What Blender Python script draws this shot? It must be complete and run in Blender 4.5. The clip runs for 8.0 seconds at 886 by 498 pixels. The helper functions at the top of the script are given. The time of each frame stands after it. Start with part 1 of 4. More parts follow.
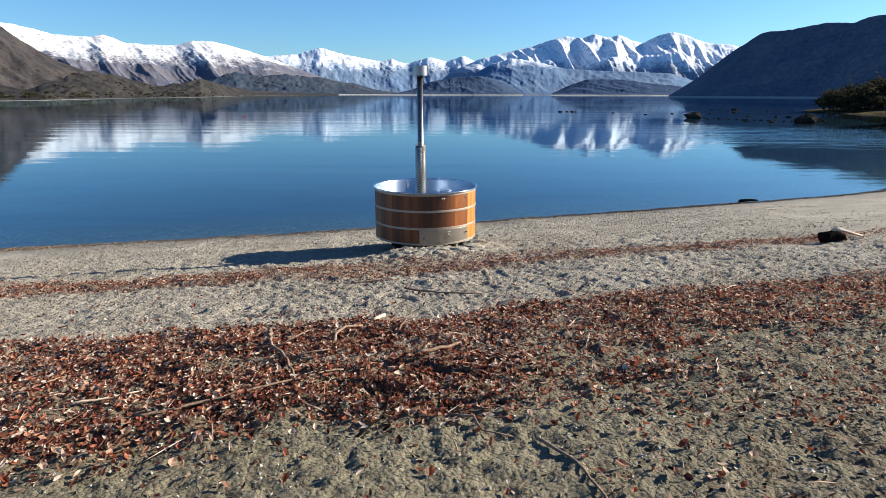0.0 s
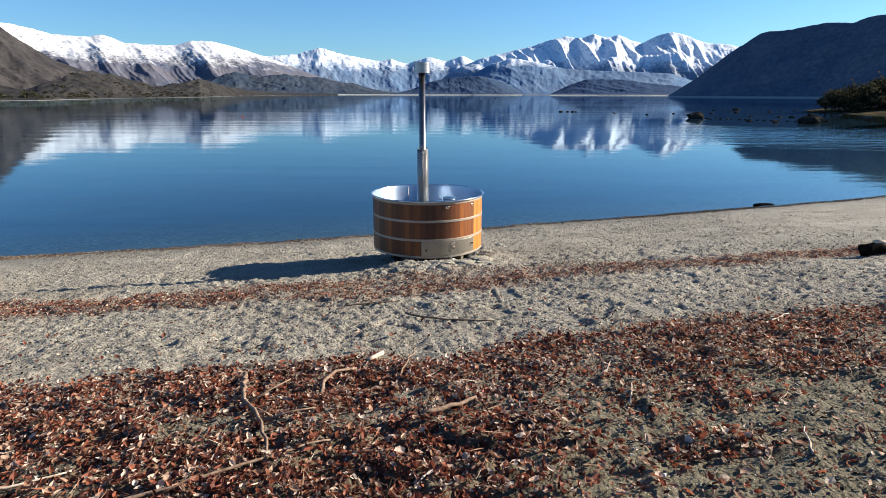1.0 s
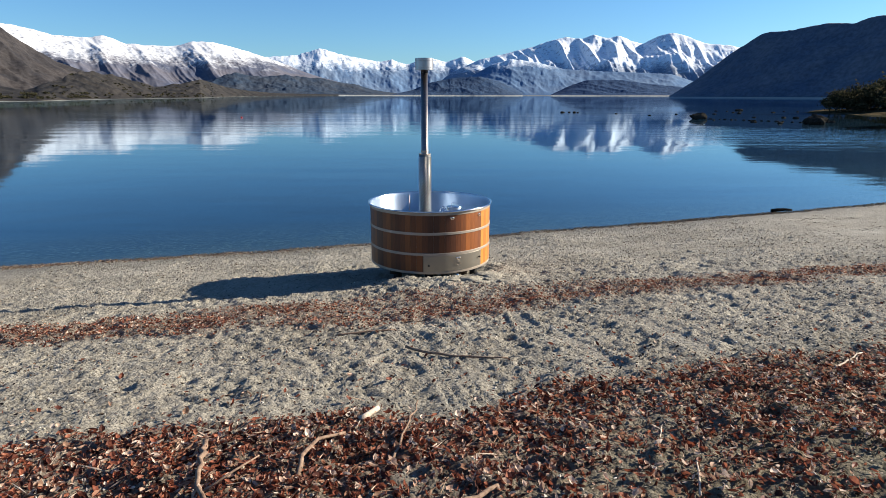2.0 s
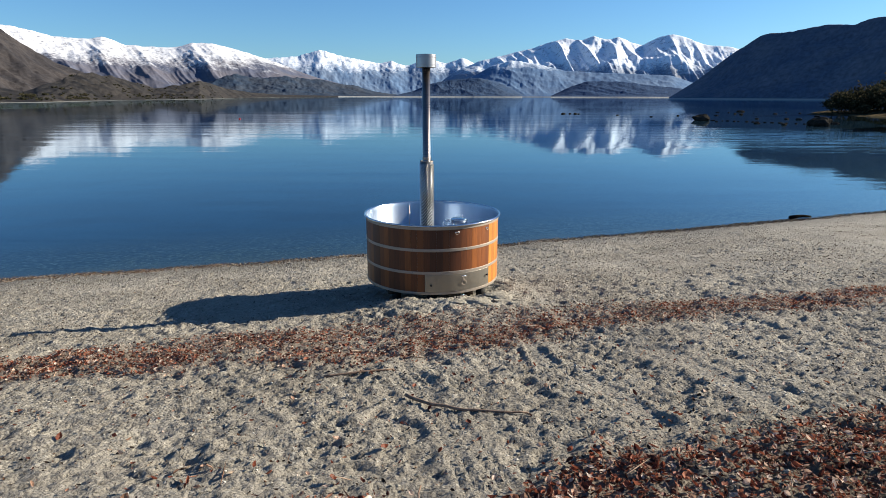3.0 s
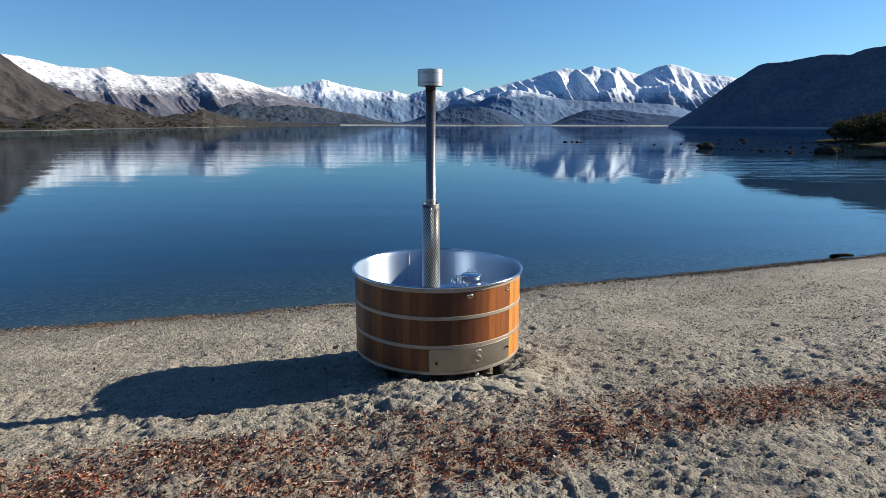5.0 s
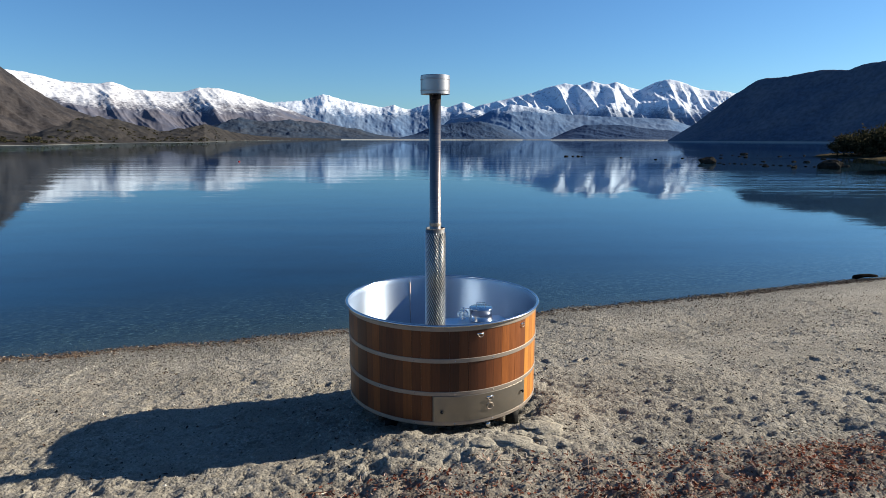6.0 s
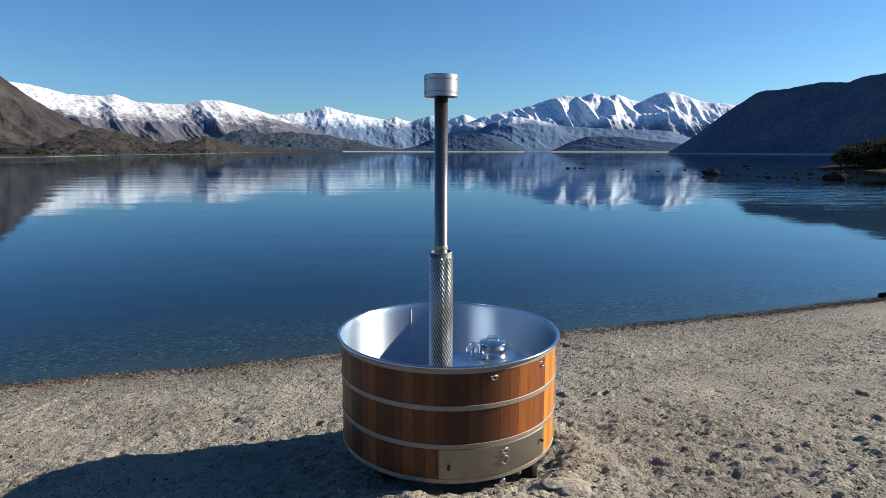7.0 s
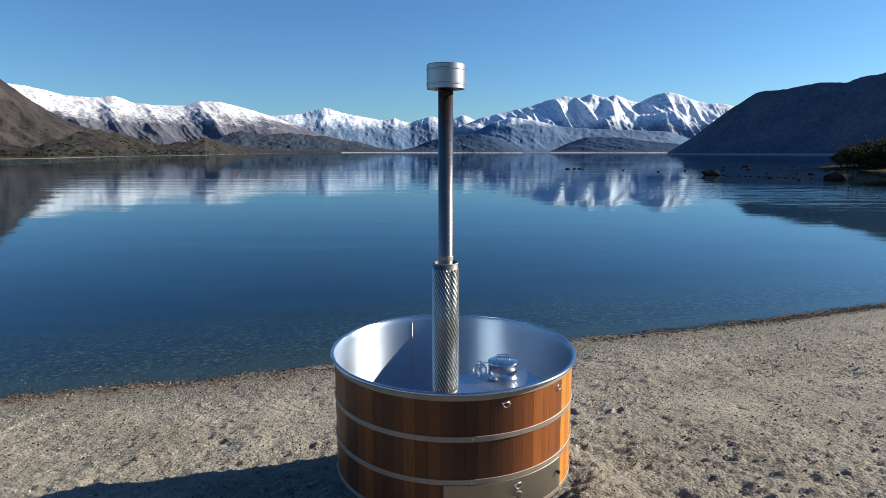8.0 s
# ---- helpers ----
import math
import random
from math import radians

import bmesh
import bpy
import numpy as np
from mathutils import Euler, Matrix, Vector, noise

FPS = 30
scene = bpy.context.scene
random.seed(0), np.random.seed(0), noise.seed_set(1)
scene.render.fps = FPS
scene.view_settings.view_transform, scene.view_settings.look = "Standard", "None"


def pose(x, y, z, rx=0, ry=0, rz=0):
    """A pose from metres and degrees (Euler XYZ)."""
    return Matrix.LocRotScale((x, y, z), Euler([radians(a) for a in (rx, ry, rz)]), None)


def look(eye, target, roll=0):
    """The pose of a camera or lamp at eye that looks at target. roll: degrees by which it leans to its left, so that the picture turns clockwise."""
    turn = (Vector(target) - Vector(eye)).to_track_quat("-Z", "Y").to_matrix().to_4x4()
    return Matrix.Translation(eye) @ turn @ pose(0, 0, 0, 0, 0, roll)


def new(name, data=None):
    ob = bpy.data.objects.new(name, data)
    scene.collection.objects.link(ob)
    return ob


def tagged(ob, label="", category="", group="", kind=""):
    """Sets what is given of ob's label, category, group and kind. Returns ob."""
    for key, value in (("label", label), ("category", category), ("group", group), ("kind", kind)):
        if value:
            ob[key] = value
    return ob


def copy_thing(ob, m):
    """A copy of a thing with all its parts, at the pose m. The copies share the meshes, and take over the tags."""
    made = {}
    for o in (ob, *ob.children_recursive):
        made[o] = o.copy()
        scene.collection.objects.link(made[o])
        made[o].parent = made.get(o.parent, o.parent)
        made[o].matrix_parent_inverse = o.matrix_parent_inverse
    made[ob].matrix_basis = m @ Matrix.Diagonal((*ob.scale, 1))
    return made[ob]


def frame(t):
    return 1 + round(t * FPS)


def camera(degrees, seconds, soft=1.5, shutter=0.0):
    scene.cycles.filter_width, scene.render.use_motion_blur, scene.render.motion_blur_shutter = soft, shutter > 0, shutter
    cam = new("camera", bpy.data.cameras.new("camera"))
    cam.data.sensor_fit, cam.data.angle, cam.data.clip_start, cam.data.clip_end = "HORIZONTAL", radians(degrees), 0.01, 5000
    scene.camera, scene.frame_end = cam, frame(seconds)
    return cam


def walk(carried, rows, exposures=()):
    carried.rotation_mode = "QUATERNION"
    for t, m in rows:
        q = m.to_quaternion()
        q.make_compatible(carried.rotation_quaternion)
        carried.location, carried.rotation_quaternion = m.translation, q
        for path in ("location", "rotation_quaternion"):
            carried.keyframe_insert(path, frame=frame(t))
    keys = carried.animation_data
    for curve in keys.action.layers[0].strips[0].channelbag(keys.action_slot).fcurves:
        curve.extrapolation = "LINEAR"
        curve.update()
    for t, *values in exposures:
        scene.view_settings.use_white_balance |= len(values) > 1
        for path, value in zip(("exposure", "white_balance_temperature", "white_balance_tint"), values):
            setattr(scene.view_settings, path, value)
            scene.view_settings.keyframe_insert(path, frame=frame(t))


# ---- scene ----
# the camera and its walk
cam = camera(73.3, 8.0, 0.85)
PATH = [
    (0, (0.162, -1.139, 2.848), (0.13, 0.796, 2.345), 0.1),
    (0.5, (0.114, -0.68, 2.841), (0.084, 1.255, 2.338), 0.1),
    (1, (0.07, -0.226, 2.834), (0.04, 1.709, 2.331), 0.1),
    (1.5, (0.033, 0.235, 2.822), (0.001, 2.171, 2.32), 0.1),
    (3, (-0.073, 1.636, 2.802), (-0.104, 3.573, 2.305), 0.1),
    (3.5, (-0.106, 2.091, 2.794), (-0.138, 4.032, 2.312), 0.1),
    (4, (-0.131, 2.539, 2.787), (-0.164, 4.486, 2.33), 0.1),
    (4.5, (-0.155, 2.989, 2.782), (-0.189, 4.941, 2.351), 0.1),
    (6, (-0.253, 4.225, 2.77), (-0.289, 6.192, 2.407), 0.1),
    (6.5, (-0.285, 4.621, 2.76), (-0.323, 6.592, 2.424), 0.1),
    (7, (-0.314, 4.999, 2.754), (-0.354, 6.972, 2.429), 0.1),
    (7.5, (-0.34, 5.337, 2.747), (-0.38, 7.311, 2.426), 0.05),
    (8, (-0.365, 5.506, 2.74), (-0.402, 7.48, 2.418), 0.0),
]
STOPS = 1.22
walk(cam, [(t, look(eye, target, roll)) for t, eye, target, roll in PATH], [(0, STOPS + 0.18), (1.5, STOPS + 0.1), (3.5, STOPS - 0.08), (8, STOPS - 0.17)])

# sky and sun: low winter sun from the right, a little beyond the tub
SUN_AZ, SUN_EL = 75.5, 24.5
world = bpy.data.worlds.new("sky")
scene.world = world
world.use_nodes = True
wn = world.node_tree.nodes
sky = wn.new("ShaderNodeTexSky")
sky.sky_type = "NISHITA"
sky.sun_disc = False
sky.sun_elevation, sky.sun_rotation = radians(SUN_EL), radians(SUN_AZ)
sky.altitude, sky.air_density, sky.dust_density, sky.ozone_density = 300, 1.0, 0.4, 3.6
wn["Background"].inputs["Strength"].default_value = 0.053
deepen = wn.new("ShaderNodeHueSaturation")
deepen.inputs["Saturation"].default_value = 1.04
tint = wn.new("ShaderNodeMix")
tint.data_type, tint.blend_type = "RGBA", "MULTIPLY"
tint.inputs[0].default_value, tint.inputs[7].default_value = 1.0, (0.645, 0.945, 1.19, 1)
world.node_tree.links.new(sky.outputs[0], deepen.inputs["Color"])
world.node_tree.links.new(deepen.outputs[0], tint.inputs[6])
world.node_tree.links.new(tint.outputs[2], wn["Background"].inputs["Color"])
sun = new("sun", bpy.data.lights.new("sun", "SUN"))
sun.data.energy, sun.data.angle, sun.data.color = 5.0, radians(0.45), (1.0, 0.91, 0.76)
toward = Vector((math.sin(radians(SUN_AZ)) * math.cos(radians(SUN_EL)), math.cos(radians(SUN_AZ)) * math.cos(radians(SUN_EL)), math.sin(radians(SUN_EL))))
sun.matrix_world = look(toward * 60, (0, 0, 0))

WATER = -0.78
EYE0 = (0.16, -1.14, 2.85)


# ---- materials ----
class Nodes:
    """A material's node tree with short ways to add nodes."""

    def __init__(self, name):
        self.mat = bpy.data.materials.new(name)
        self.mat.use_nodes = True
        self.tree = self.mat.node_tree
        self.bsdf = self.tree.nodes["Principled BSDF"]
        self.out = self.tree.nodes["Material Output"]

    def add(self, kind, **values):
        n = self.tree.nodes.new("ShaderNode" + kind)
        for key, v in values.items():
            n.inputs[key.replace("_", " ")].default_value = v
        return n

    def link(self, a, b):
        self.tree.links.new(a, b)

    def coords(self, scale=(1, 1, 1), world_space=True):
        src = self.add("NewGeometry").outputs["Position"] if world_space else self.add("TexCoord").outputs["Object"]
        m = self.add("Mapping")
        m.inputs["Scale"].default_value = scale
        self.link(src, m.inputs["Vector"])
        return m.outputs["Vector"]

    def noise(self, vec, scale, detail=4.0, rough=0.55, distort=0.0):
        n = self.add("TexNoise", Scale=scale, Detail=detail, Roughness=rough, Distortion=distort)
        self.link(vec, n.inputs["Vector"])
        return n.outputs[0]

    def ramp(self, fac, stops):
        n = self.tree.nodes.new("ShaderNodeValToRGB")
        els = n.color_ramp.elements
        while len(els) < len(stops):
            els.new(0.5)
        for e, (pos, col) in zip(els, stops):
            e.position = pos
            e.color = (*col, 1) if isinstance(col, tuple) else (col, col, col, 1)
        self.link(fac, n.inputs[0])
        return n.outputs[0]

    def mix(self, fac, a, b, blend="MIX"):
        n = self.tree.nodes.new("ShaderNodeMix")
        n.data_type, n.blend_type = "RGBA", blend
        for sock, v in ((n.inputs[0], fac), (n.inputs[6], a), (n.inputs[7], b)):
            if isinstance(v, bpy.types.NodeSocket):
                self.link(v, sock)
            else:
                sock.default_value = (*v, 1) if isinstance(v, tuple) else v
        return n.outputs[2]

    def math(self, op, a, b=0.0, clamp=False):
        n = self.tree.nodes.new("ShaderNodeMath")
        n.operation, n.use_clamp = op, clamp
        for sock, v in zip(n.inputs, (a, b)):
            if isinstance(v, bpy.types.NodeSocket):
                self.link(v, sock)
            else:
                sock.default_value = v
        return n.outputs[0]

    def bump(self, height, strength, distance, normal=None):
        n = self.add("Bump", Strength=strength, Distance=distance)
        self.link(height, n.inputs["Height"])
        if normal:
            self.link(normal, n.inputs["Normal"])
        return n.outputs[0]

    def attr(self, name):
        n = self.tree.nodes.new("ShaderNodeAttribute")
        n.attribute_name = name
        return n.outputs["Fac"]

    def set(self, color=None, rough=None, metal=None, normal=None, **more):
        pairs = [("Base Color", color), ("Roughness", rough), ("Metallic", metal), ("Normal", normal)]
        pairs += [(k.replace("_", " "), v) for k, v in more.items()]
        for key, v in pairs:
            if v is None:
                continue
            if isinstance(v, bpy.types.NodeSocket):
                self.link(v, self.bsdf.inputs[key])
            else:
                self.bsdf.inputs[key].default_value = (*v, 1) if isinstance(v, tuple) else v
        return self.mat


def sand_material():
    n = Nodes("sand_and_gravel")
    p = n.coords()
    patches = n.noise(p, 0.7, 5)
    grain = n.noise(p, 55, 4, 0.7)
    col = n.ramp(patches, [(0.3, (0.21, 0.187, 0.15)), (0.52, (0.298, 0.268, 0.218)), (0.72, (0.385, 0.354, 0.292))])
    col = n.mix(0.75, col, n.ramp(grain, [(0.38, 0.6), (0.5, 0.97), (0.62, 1.22)]), "MULTIPLY")
    vor = n.add("TexVoronoi", Scale=38.0)
    n.link(p, vor.inputs["Vector"])
    stone = n.ramp(vor.outputs["Color"], [(0.0, (0.07, 0.062, 0.052)), (0.4, (0.2, 0.185, 0.152)), (0.75, (0.31, 0.29, 0.245)), (1.0, (0.5, 0.48, 0.43))])
    near = n.math("MULTIPLY", n.ramp(n.noise(p, 1.6, 4), [(0.35, 0.1), (0.62, 0.9)]), 0.62)
    stony = n.math("MAXIMUM", near, n.attr("pebbly"))
    col = n.mix(stony, col, stone)
    col = n.mix(n.math("MULTIPLY", n.attr("litter"), 0.5), col, n.ramp(grain, [(0.3, (0.035, 0.016, 0.01)), (0.7, (0.16, 0.075, 0.045))]))
    col = n.mix(n.attr("gravel"), col, n.mix(1.0, col, (0.52, 0.49, 0.345), "MULTIPLY"))
    wet = n.attr("wet")
    col = n.mix(wet, col, n.mix(1.0, col, (0.42, 0.4, 0.37), "MULTIPLY"))
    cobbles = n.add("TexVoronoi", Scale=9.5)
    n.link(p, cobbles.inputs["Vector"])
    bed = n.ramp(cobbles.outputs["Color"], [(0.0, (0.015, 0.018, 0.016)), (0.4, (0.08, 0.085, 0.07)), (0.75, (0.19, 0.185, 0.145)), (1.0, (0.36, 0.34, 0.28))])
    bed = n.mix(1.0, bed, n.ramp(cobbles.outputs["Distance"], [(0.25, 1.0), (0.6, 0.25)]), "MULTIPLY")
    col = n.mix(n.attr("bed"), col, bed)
    # dark blue stands in for light lost in deep water, mottled by weed
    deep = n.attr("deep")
    depth_blue = n.ramp(n.noise(p, 0.2, 5), [(0.42, (0.001, 0.020, 0.042)), (0.58, (0.0008, 0.005, 0.012))])
    col = n.mix(deep, col, depth_blue)
    lumps = n.noise(p, 16, 6, 0.75)
    b = n.bump(lumps, 0.8, 0.045)
    clods = n.add("TexVoronoi", Scale=24.0, Randomness=1.0)
    n.link(n.mix(0.12, p, n.noise(p, 9, 2), "ADD"), clods.inputs["Vector"])
    b = n.bump(n.ramp(clods.outputs["Distance"], [(0.0, 1.0), (0.35, 0.75), (0.75, 0.0)]), 0.7, 0.022, b)
    b = n.bump(grain, 1.0, 0.012, b)
    dome = n.math("MULTIPLY", n.math("SUBTRACT", 0.6, vor.outputs["Distance"]), stony)
    b = n.bump(dome, 1.0, 0.022, b)
    rough = n.math("SUBTRACT", 0.95, n.math("MULTIPLY", wet, 0.35))
    return n.set(col, rough, 0.0, b, Specular_IOR_Level=0.3)


def water_material():
    n = Nodes("lake_water")
    n.tree.nodes.remove(n.bsdf)
    long_waves = n.noise(n.coords((0.03, 0.3, 1)), 1.0, 3, 0.5)
    ripples = n.noise(n.coords((1.6, 3.6, 1)), 1.0, 3, 0.6)
    calm = n.ramp(n.noise(n.coords((0.006, 0.03, 1)), 1.0, 3), [(0.38, 0.25), (0.62, 1.0)])
    spot = n.tree.nodes.new("ShaderNodeVectorMath")
    spot.operation = "DISTANCE"
    n.link(n.coords((1, 1.1, 1)), spot.inputs[0])
    spot.inputs[1].default_value = (40, 62, WATER)
    stirred = n.ramp(n.math("DIVIDE", spot.outputs["Value"], 40.0), [(0.2, 1.0), (0.62, 0.0)])
    wake = n.noise(n.coords((0.16, 0.62, 1)), 1.0, 4, 0.6, 0.4)
    b = n.bump(n.math("MULTIPLY", long_waves, calm), 0.10, 0.35)
    b = n.bump(n.math("MULTIPLY", wake, stirred), 0.35, 0.3, b)
    b = n.bump(n.math("MULTIPLY", ripples, calm), 0.045, 0.08, b)
    gloss = n.add("BsdfGlossy", Color=(0.74, 0.86, 0.95, 1), Roughness=0.015)
    clear = n.add("BsdfTransparent", Color=(0.52, 0.70, 0.76, 1))
    facing = n.add("LayerWeight", Blend=0.5)
    n.link(b, facing.inputs["Normal"])
    fr = n.math("ADD", 0.02, n.math("MULTIPLY", 0.98, n.math("POWER", facing.outputs["Facing"], 6.2)))
    n.link(b, gloss.inputs["Normal"])
    m = n.add("MixShader")
    n.link(fr, m.inputs[0])
    n.link(clear.outputs[0], m.inputs[1])
    n.link(gloss.outputs[0], m.inputs[2])
    n.link(m.outputs[0], n.out.inputs["Surface"])
    return n.mat


def mountain_material(name, low, high, snow_line=None, fade=40.0, patch=1.0, snow=(0.62, 0.65, 0.70), grit=0.5, glint_line=3.0, relief=0.5):
    """Rock and tussock in two scales of patches; above snow_line (metres over the lake) snow lies between the rocks."""
    n = Nodes(name)
    p = n.coords()
    big = n.noise(p, 0.006 * patch, 6, 0.6)
    fine = n.noise(p, 0.045 * patch, 5, 0.65)
    col = n.mix(n.ramp(big, [(0.35, 0.0), (0.65, 1.0)]), low, high)
    col = n.mix(0.7, col, n.ramp(fine, [(0.3, 1 - grit), (0.7, 1 + 0.6 * grit)]), "MULTIPLY")
    rough = 0.95
    sep = n.add("SeparateXYZ")
    n.link(n.add("NewGeometry").outputs["Position"], sep.inputs[0])
    # pale band at the foot paints the bright wind line on the water
    col = n.mix(n.math("LESS_THAN", sep.outputs[2], WATER + glint_line), col, (0.27, 0.265, 0.25))
    if snow_line:
        streak = n.mix(0.5, n.noise(p, 0.009, 4, 0.6), n.noise(p, 0.05, 5, 0.7))
        h = n.math("ADD", sep.outputs[2], n.math("MULTIPLY", n.math("SUBTRACT", streak, 0.5), fade * 5))
        cover = n.ramp(n.math("DIVIDE", n.math("SUBTRACT", h, snow_line - fade), 2 * fade, True), [(0.25, 0.0), (0.75, 1.0)])
        bare = n.ramp(n.noise(p, 0.035, 5, 0.7), [(0.36, 0.25), (0.46, 1.0)])
        col = n.mix(n.math("MULTIPLY", cover, bare), col, snow)
    return n.set(col, rough, 0.0, n.bump(n.noise(p, 0.02 * patch, 6, 0.7), relief, 14.0 / patch), Specular_IOR_Level=0.1)


def steel_material(name, color=(0.62, 0.63, 0.64), rough=0.25, brushed=0.06, around=False, dirt=0.15):
    n = Nodes(name)
    p = n.coords((4, 4, 160) if around else (140, 3, 3), False)
    brush = n.noise(p, 1.0, 3, 0.6)
    smear = n.noise(n.coords((1, 1, 1), False), 7.0, 5, 0.6)
    col = n.mix(n.math("MULTIPLY", n.ramp(smear, [(0.45, 0.0), (0.75, 1.0)]), dirt), color, (0.25, 0.23, 0.2))
    r = n.math("ADD", rough - 0.08, n.math("ADD", n.math("MULTIPLY", brush, brushed * 2), n.math("MULTIPLY", smear, 0.12)))
    return n.set(col, r, 1.0, n.bump(n.mix(0.5, brush, smear), 0.05, 0.004))


def liner_material():
    """Sheet steel brushed round the tub, so that highlights spread up and down the wall."""
    n = Nodes("brushed_liner_steel")
    smear = n.noise(n.coords((1, 1, 1), False), 5.0, 4, 0.55)
    brush = n.noise(n.coords((3, 3, 120), False), 1.0, 3, 0.6)
    tangent = n.tree.nodes.new("ShaderNodeTangent")
    tangent.direction_type, tangent.axis = "RADIAL", "Z"
    r = n.math("ADD", 0.33, n.math("ADD", n.math("MULTIPLY", smear, 0.1), n.math("MULTIPLY", brush, 0.06)))
    # bluish base colour holds the sky mirrored in the steel
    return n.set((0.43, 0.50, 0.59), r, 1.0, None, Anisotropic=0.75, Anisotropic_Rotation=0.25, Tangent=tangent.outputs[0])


def cedar_material():
    n = Nodes("oiled_cedar")
    tone = n.tree.nodes.new("ShaderNodeAttribute")
    tone.attribute_type, tone.attribute_name = "OBJECT", "tone"
    rnd = tone.outputs["Fac"]
    shift = n.add("Mapping")
    comb = n.add("CombineXYZ")
    n.link(n.math("MULTIPLY", rnd, 37.0), comb.inputs[1])
    n.link(comb.outputs[0], shift.inputs["Location"])
    n.link(n.add("TexCoord").outputs["Object"], shift.inputs["Vector"])
    shift.inputs["Scale"].default_value = (18, 18, 1.1)
    grain = n.noise(shift.outputs[0], 4.0, 6, 0.65, 0.6)
    base = n.ramp(rnd, [(0.0, (0.032, 0.012, 0.006)), (0.25, (0.07, 0.021, 0.008)), (0.5, (0.16, 0.047, 0.012)), (0.75, (0.28, 0.086, 0.017)), (1.0, (0.50, 0.205, 0.034))])
    col = n.mix(0.65, base, n.ramp(grain, [(0.3, 0.5), (0.55, 1.0), (0.75, 1.3)]), "MULTIPLY")
    return n.set(col, n.math("ADD", 0.36, n.math("MULTIPLY", grain, 0.2)), 0.0, n.bump(grain, 0.12, 0.004), Specular_IOR_Level=0.4)


def plain_material(name, low, high, scale, rough=0.8, metal=0.0, bump=0.3, depth=0.01, local=False):
    n = Nodes(name)
    tex = n.noise(n.coords((1, 1, 1), not local), scale, 5, 0.65)
    return n.set(n.ramp(tex, [(0.3, low), (0.7, high)]), rough, metal, n.bump(tex, bump, depth), Specular_IOR_Level=0.12)


def island_material(name, stops, rough=0.7, scale=60, sheen=0.2, single=False, thin=0.0):
    """A colour for each loose piece, of a joined mesh or (single) of pieces of their own, with veins or specks over it.
    thin: how much light comes through, as through dry leaves."""
    n = Nodes(name)
    g = n.add("ObjectInfo").outputs["Random"] if single else n.add("NewGeometry").outputs["Random Per Island"]
    col = n.ramp(g, stops)
    tex = n.noise(n.coords(), scale, 4, 0.6)
    col = n.mix(0.7, col, n.ramp(tex, [(0.3, 0.4), (0.7, 1.3)]), "MULTIPLY")
    n.set(col, rough, 0.0, n.bump(tex, 0.4, 0.005), Specular_IOR_Level=sheen)
    if thin:
        glow = n.add("BsdfTranslucent")
        n.link(col, glow.inputs["Color"])
        m = n.add("MixShader")
        m.inputs[0].default_value = thin
        n.link(n.bsdf.outputs[0], m.inputs[1])
        n.link(glow.outputs[0], m.inputs[2])
        n.link(m.outputs[0], n.out.inputs["Surface"])
    return n.mat


SAND = sand_material()
LAKE = water_material()
STEEL = steel_material("brushed_steel", (0.37, 0.315, 0.265), 0.58, dirt=0.4)
LINER = liner_material()
PANEL = steel_material("dulled_panel_steel", (0.30, 0.27, 0.225), 0.44, 0.05, dirt=0.6)
RIMSTEEL = steel_material("rim_steel", (0.55, 0.56, 0.58), 0.18, 0.02, True, dirt=0.05)
CHROME = steel_material("bright_chrome", (0.8, 0.8, 0.8), 0.12, 0.02, dirt=0.03)
FLUE = steel_material("flue_steel", (0.21, 0.185, 0.175), 0.22, 0.1, True, dirt=0.35)
CEDAR = cedar_material()
BLACK = plain_material("black_rubber", (0.012, 0.012, 0.012), (0.035, 0.034, 0.032), 30, 0.6)
TIMBER = plain_material("dark_bearer_timber", (0.03, 0.022, 0.016), (0.08, 0.06, 0.045), 14, 0.85)
LEAF_TONES = [(0.0, (0.03, 0.013, 0.010)), (0.2, (0.11, 0.034, 0.022)), (0.4, (0.235, 0.07, 0.038)), (0.58, (0.34, 0.12, 0.068)), (0.72, (0.31, 0.175, 0.11)), (0.85, (0.52, 0.35, 0.255)), (1.0, (0.7, 0.58, 0.48))]
LEAF = island_material("fallen_leaves", LEAF_TONES, 0.55, 45, 0.2, False, 0.35)
LEAF_ONE = island_material("single_fallen_leaf", LEAF_TONES, 0.55, 45, 0.2, True, 0.35)
PEBBLE_ONE = island_material("single_beach_stone", [(0.0, (0.05, 0.046, 0.04)), (0.4, (0.19, 0.172, 0.135)), (0.85, (0.34, 0.31, 0.245)), (1.0, (0.55, 0.52, 0.46))], 0.8, 90, 0.2, True)
PEBBLE = island_material("beach_pebbles", [(0.0, (0.05, 0.046, 0.04)), (0.4, (0.19, 0.172, 0.135)), (0.85, (0.34, 0.31, 0.245)), (1.0, (0.55, 0.52, 0.46))], 0.8, 90)
SLIVER = island_material("twig_slivers", [(0.0, (0.05, 0.025, 0.018)), (0.5, (0.18, 0.10, 0.06)), (0.8, (0.4, 0.28, 0.19)), (1.0, (0.62, 0.52, 0.42))], 0.8, 50)
CRUMB = island_material("bark_crumb_browns", [(0.0, (0.015, 0.012, 0.010)), (0.5, (0.06, 0.042, 0.03)), (0.8, (0.14, 0.075, 0.045)), (1.0, (0.3, 0.24, 0.18))], 0.85, 60)
WRACK = island_material("waterline_weed", [(0.0, (0.045, 0.026, 0.018)), (0.5, (0.14, 0.085, 0.055)), (0.8, (0.28, 0.21, 0.15)), (1.0, (0.5, 0.43, 0.34))], 0.7, 60)
BARK = plain_material("weathered_twig_bark", (0.10, 0.06, 0.042), (0.30, 0.21, 0.15), 35, 0.85)
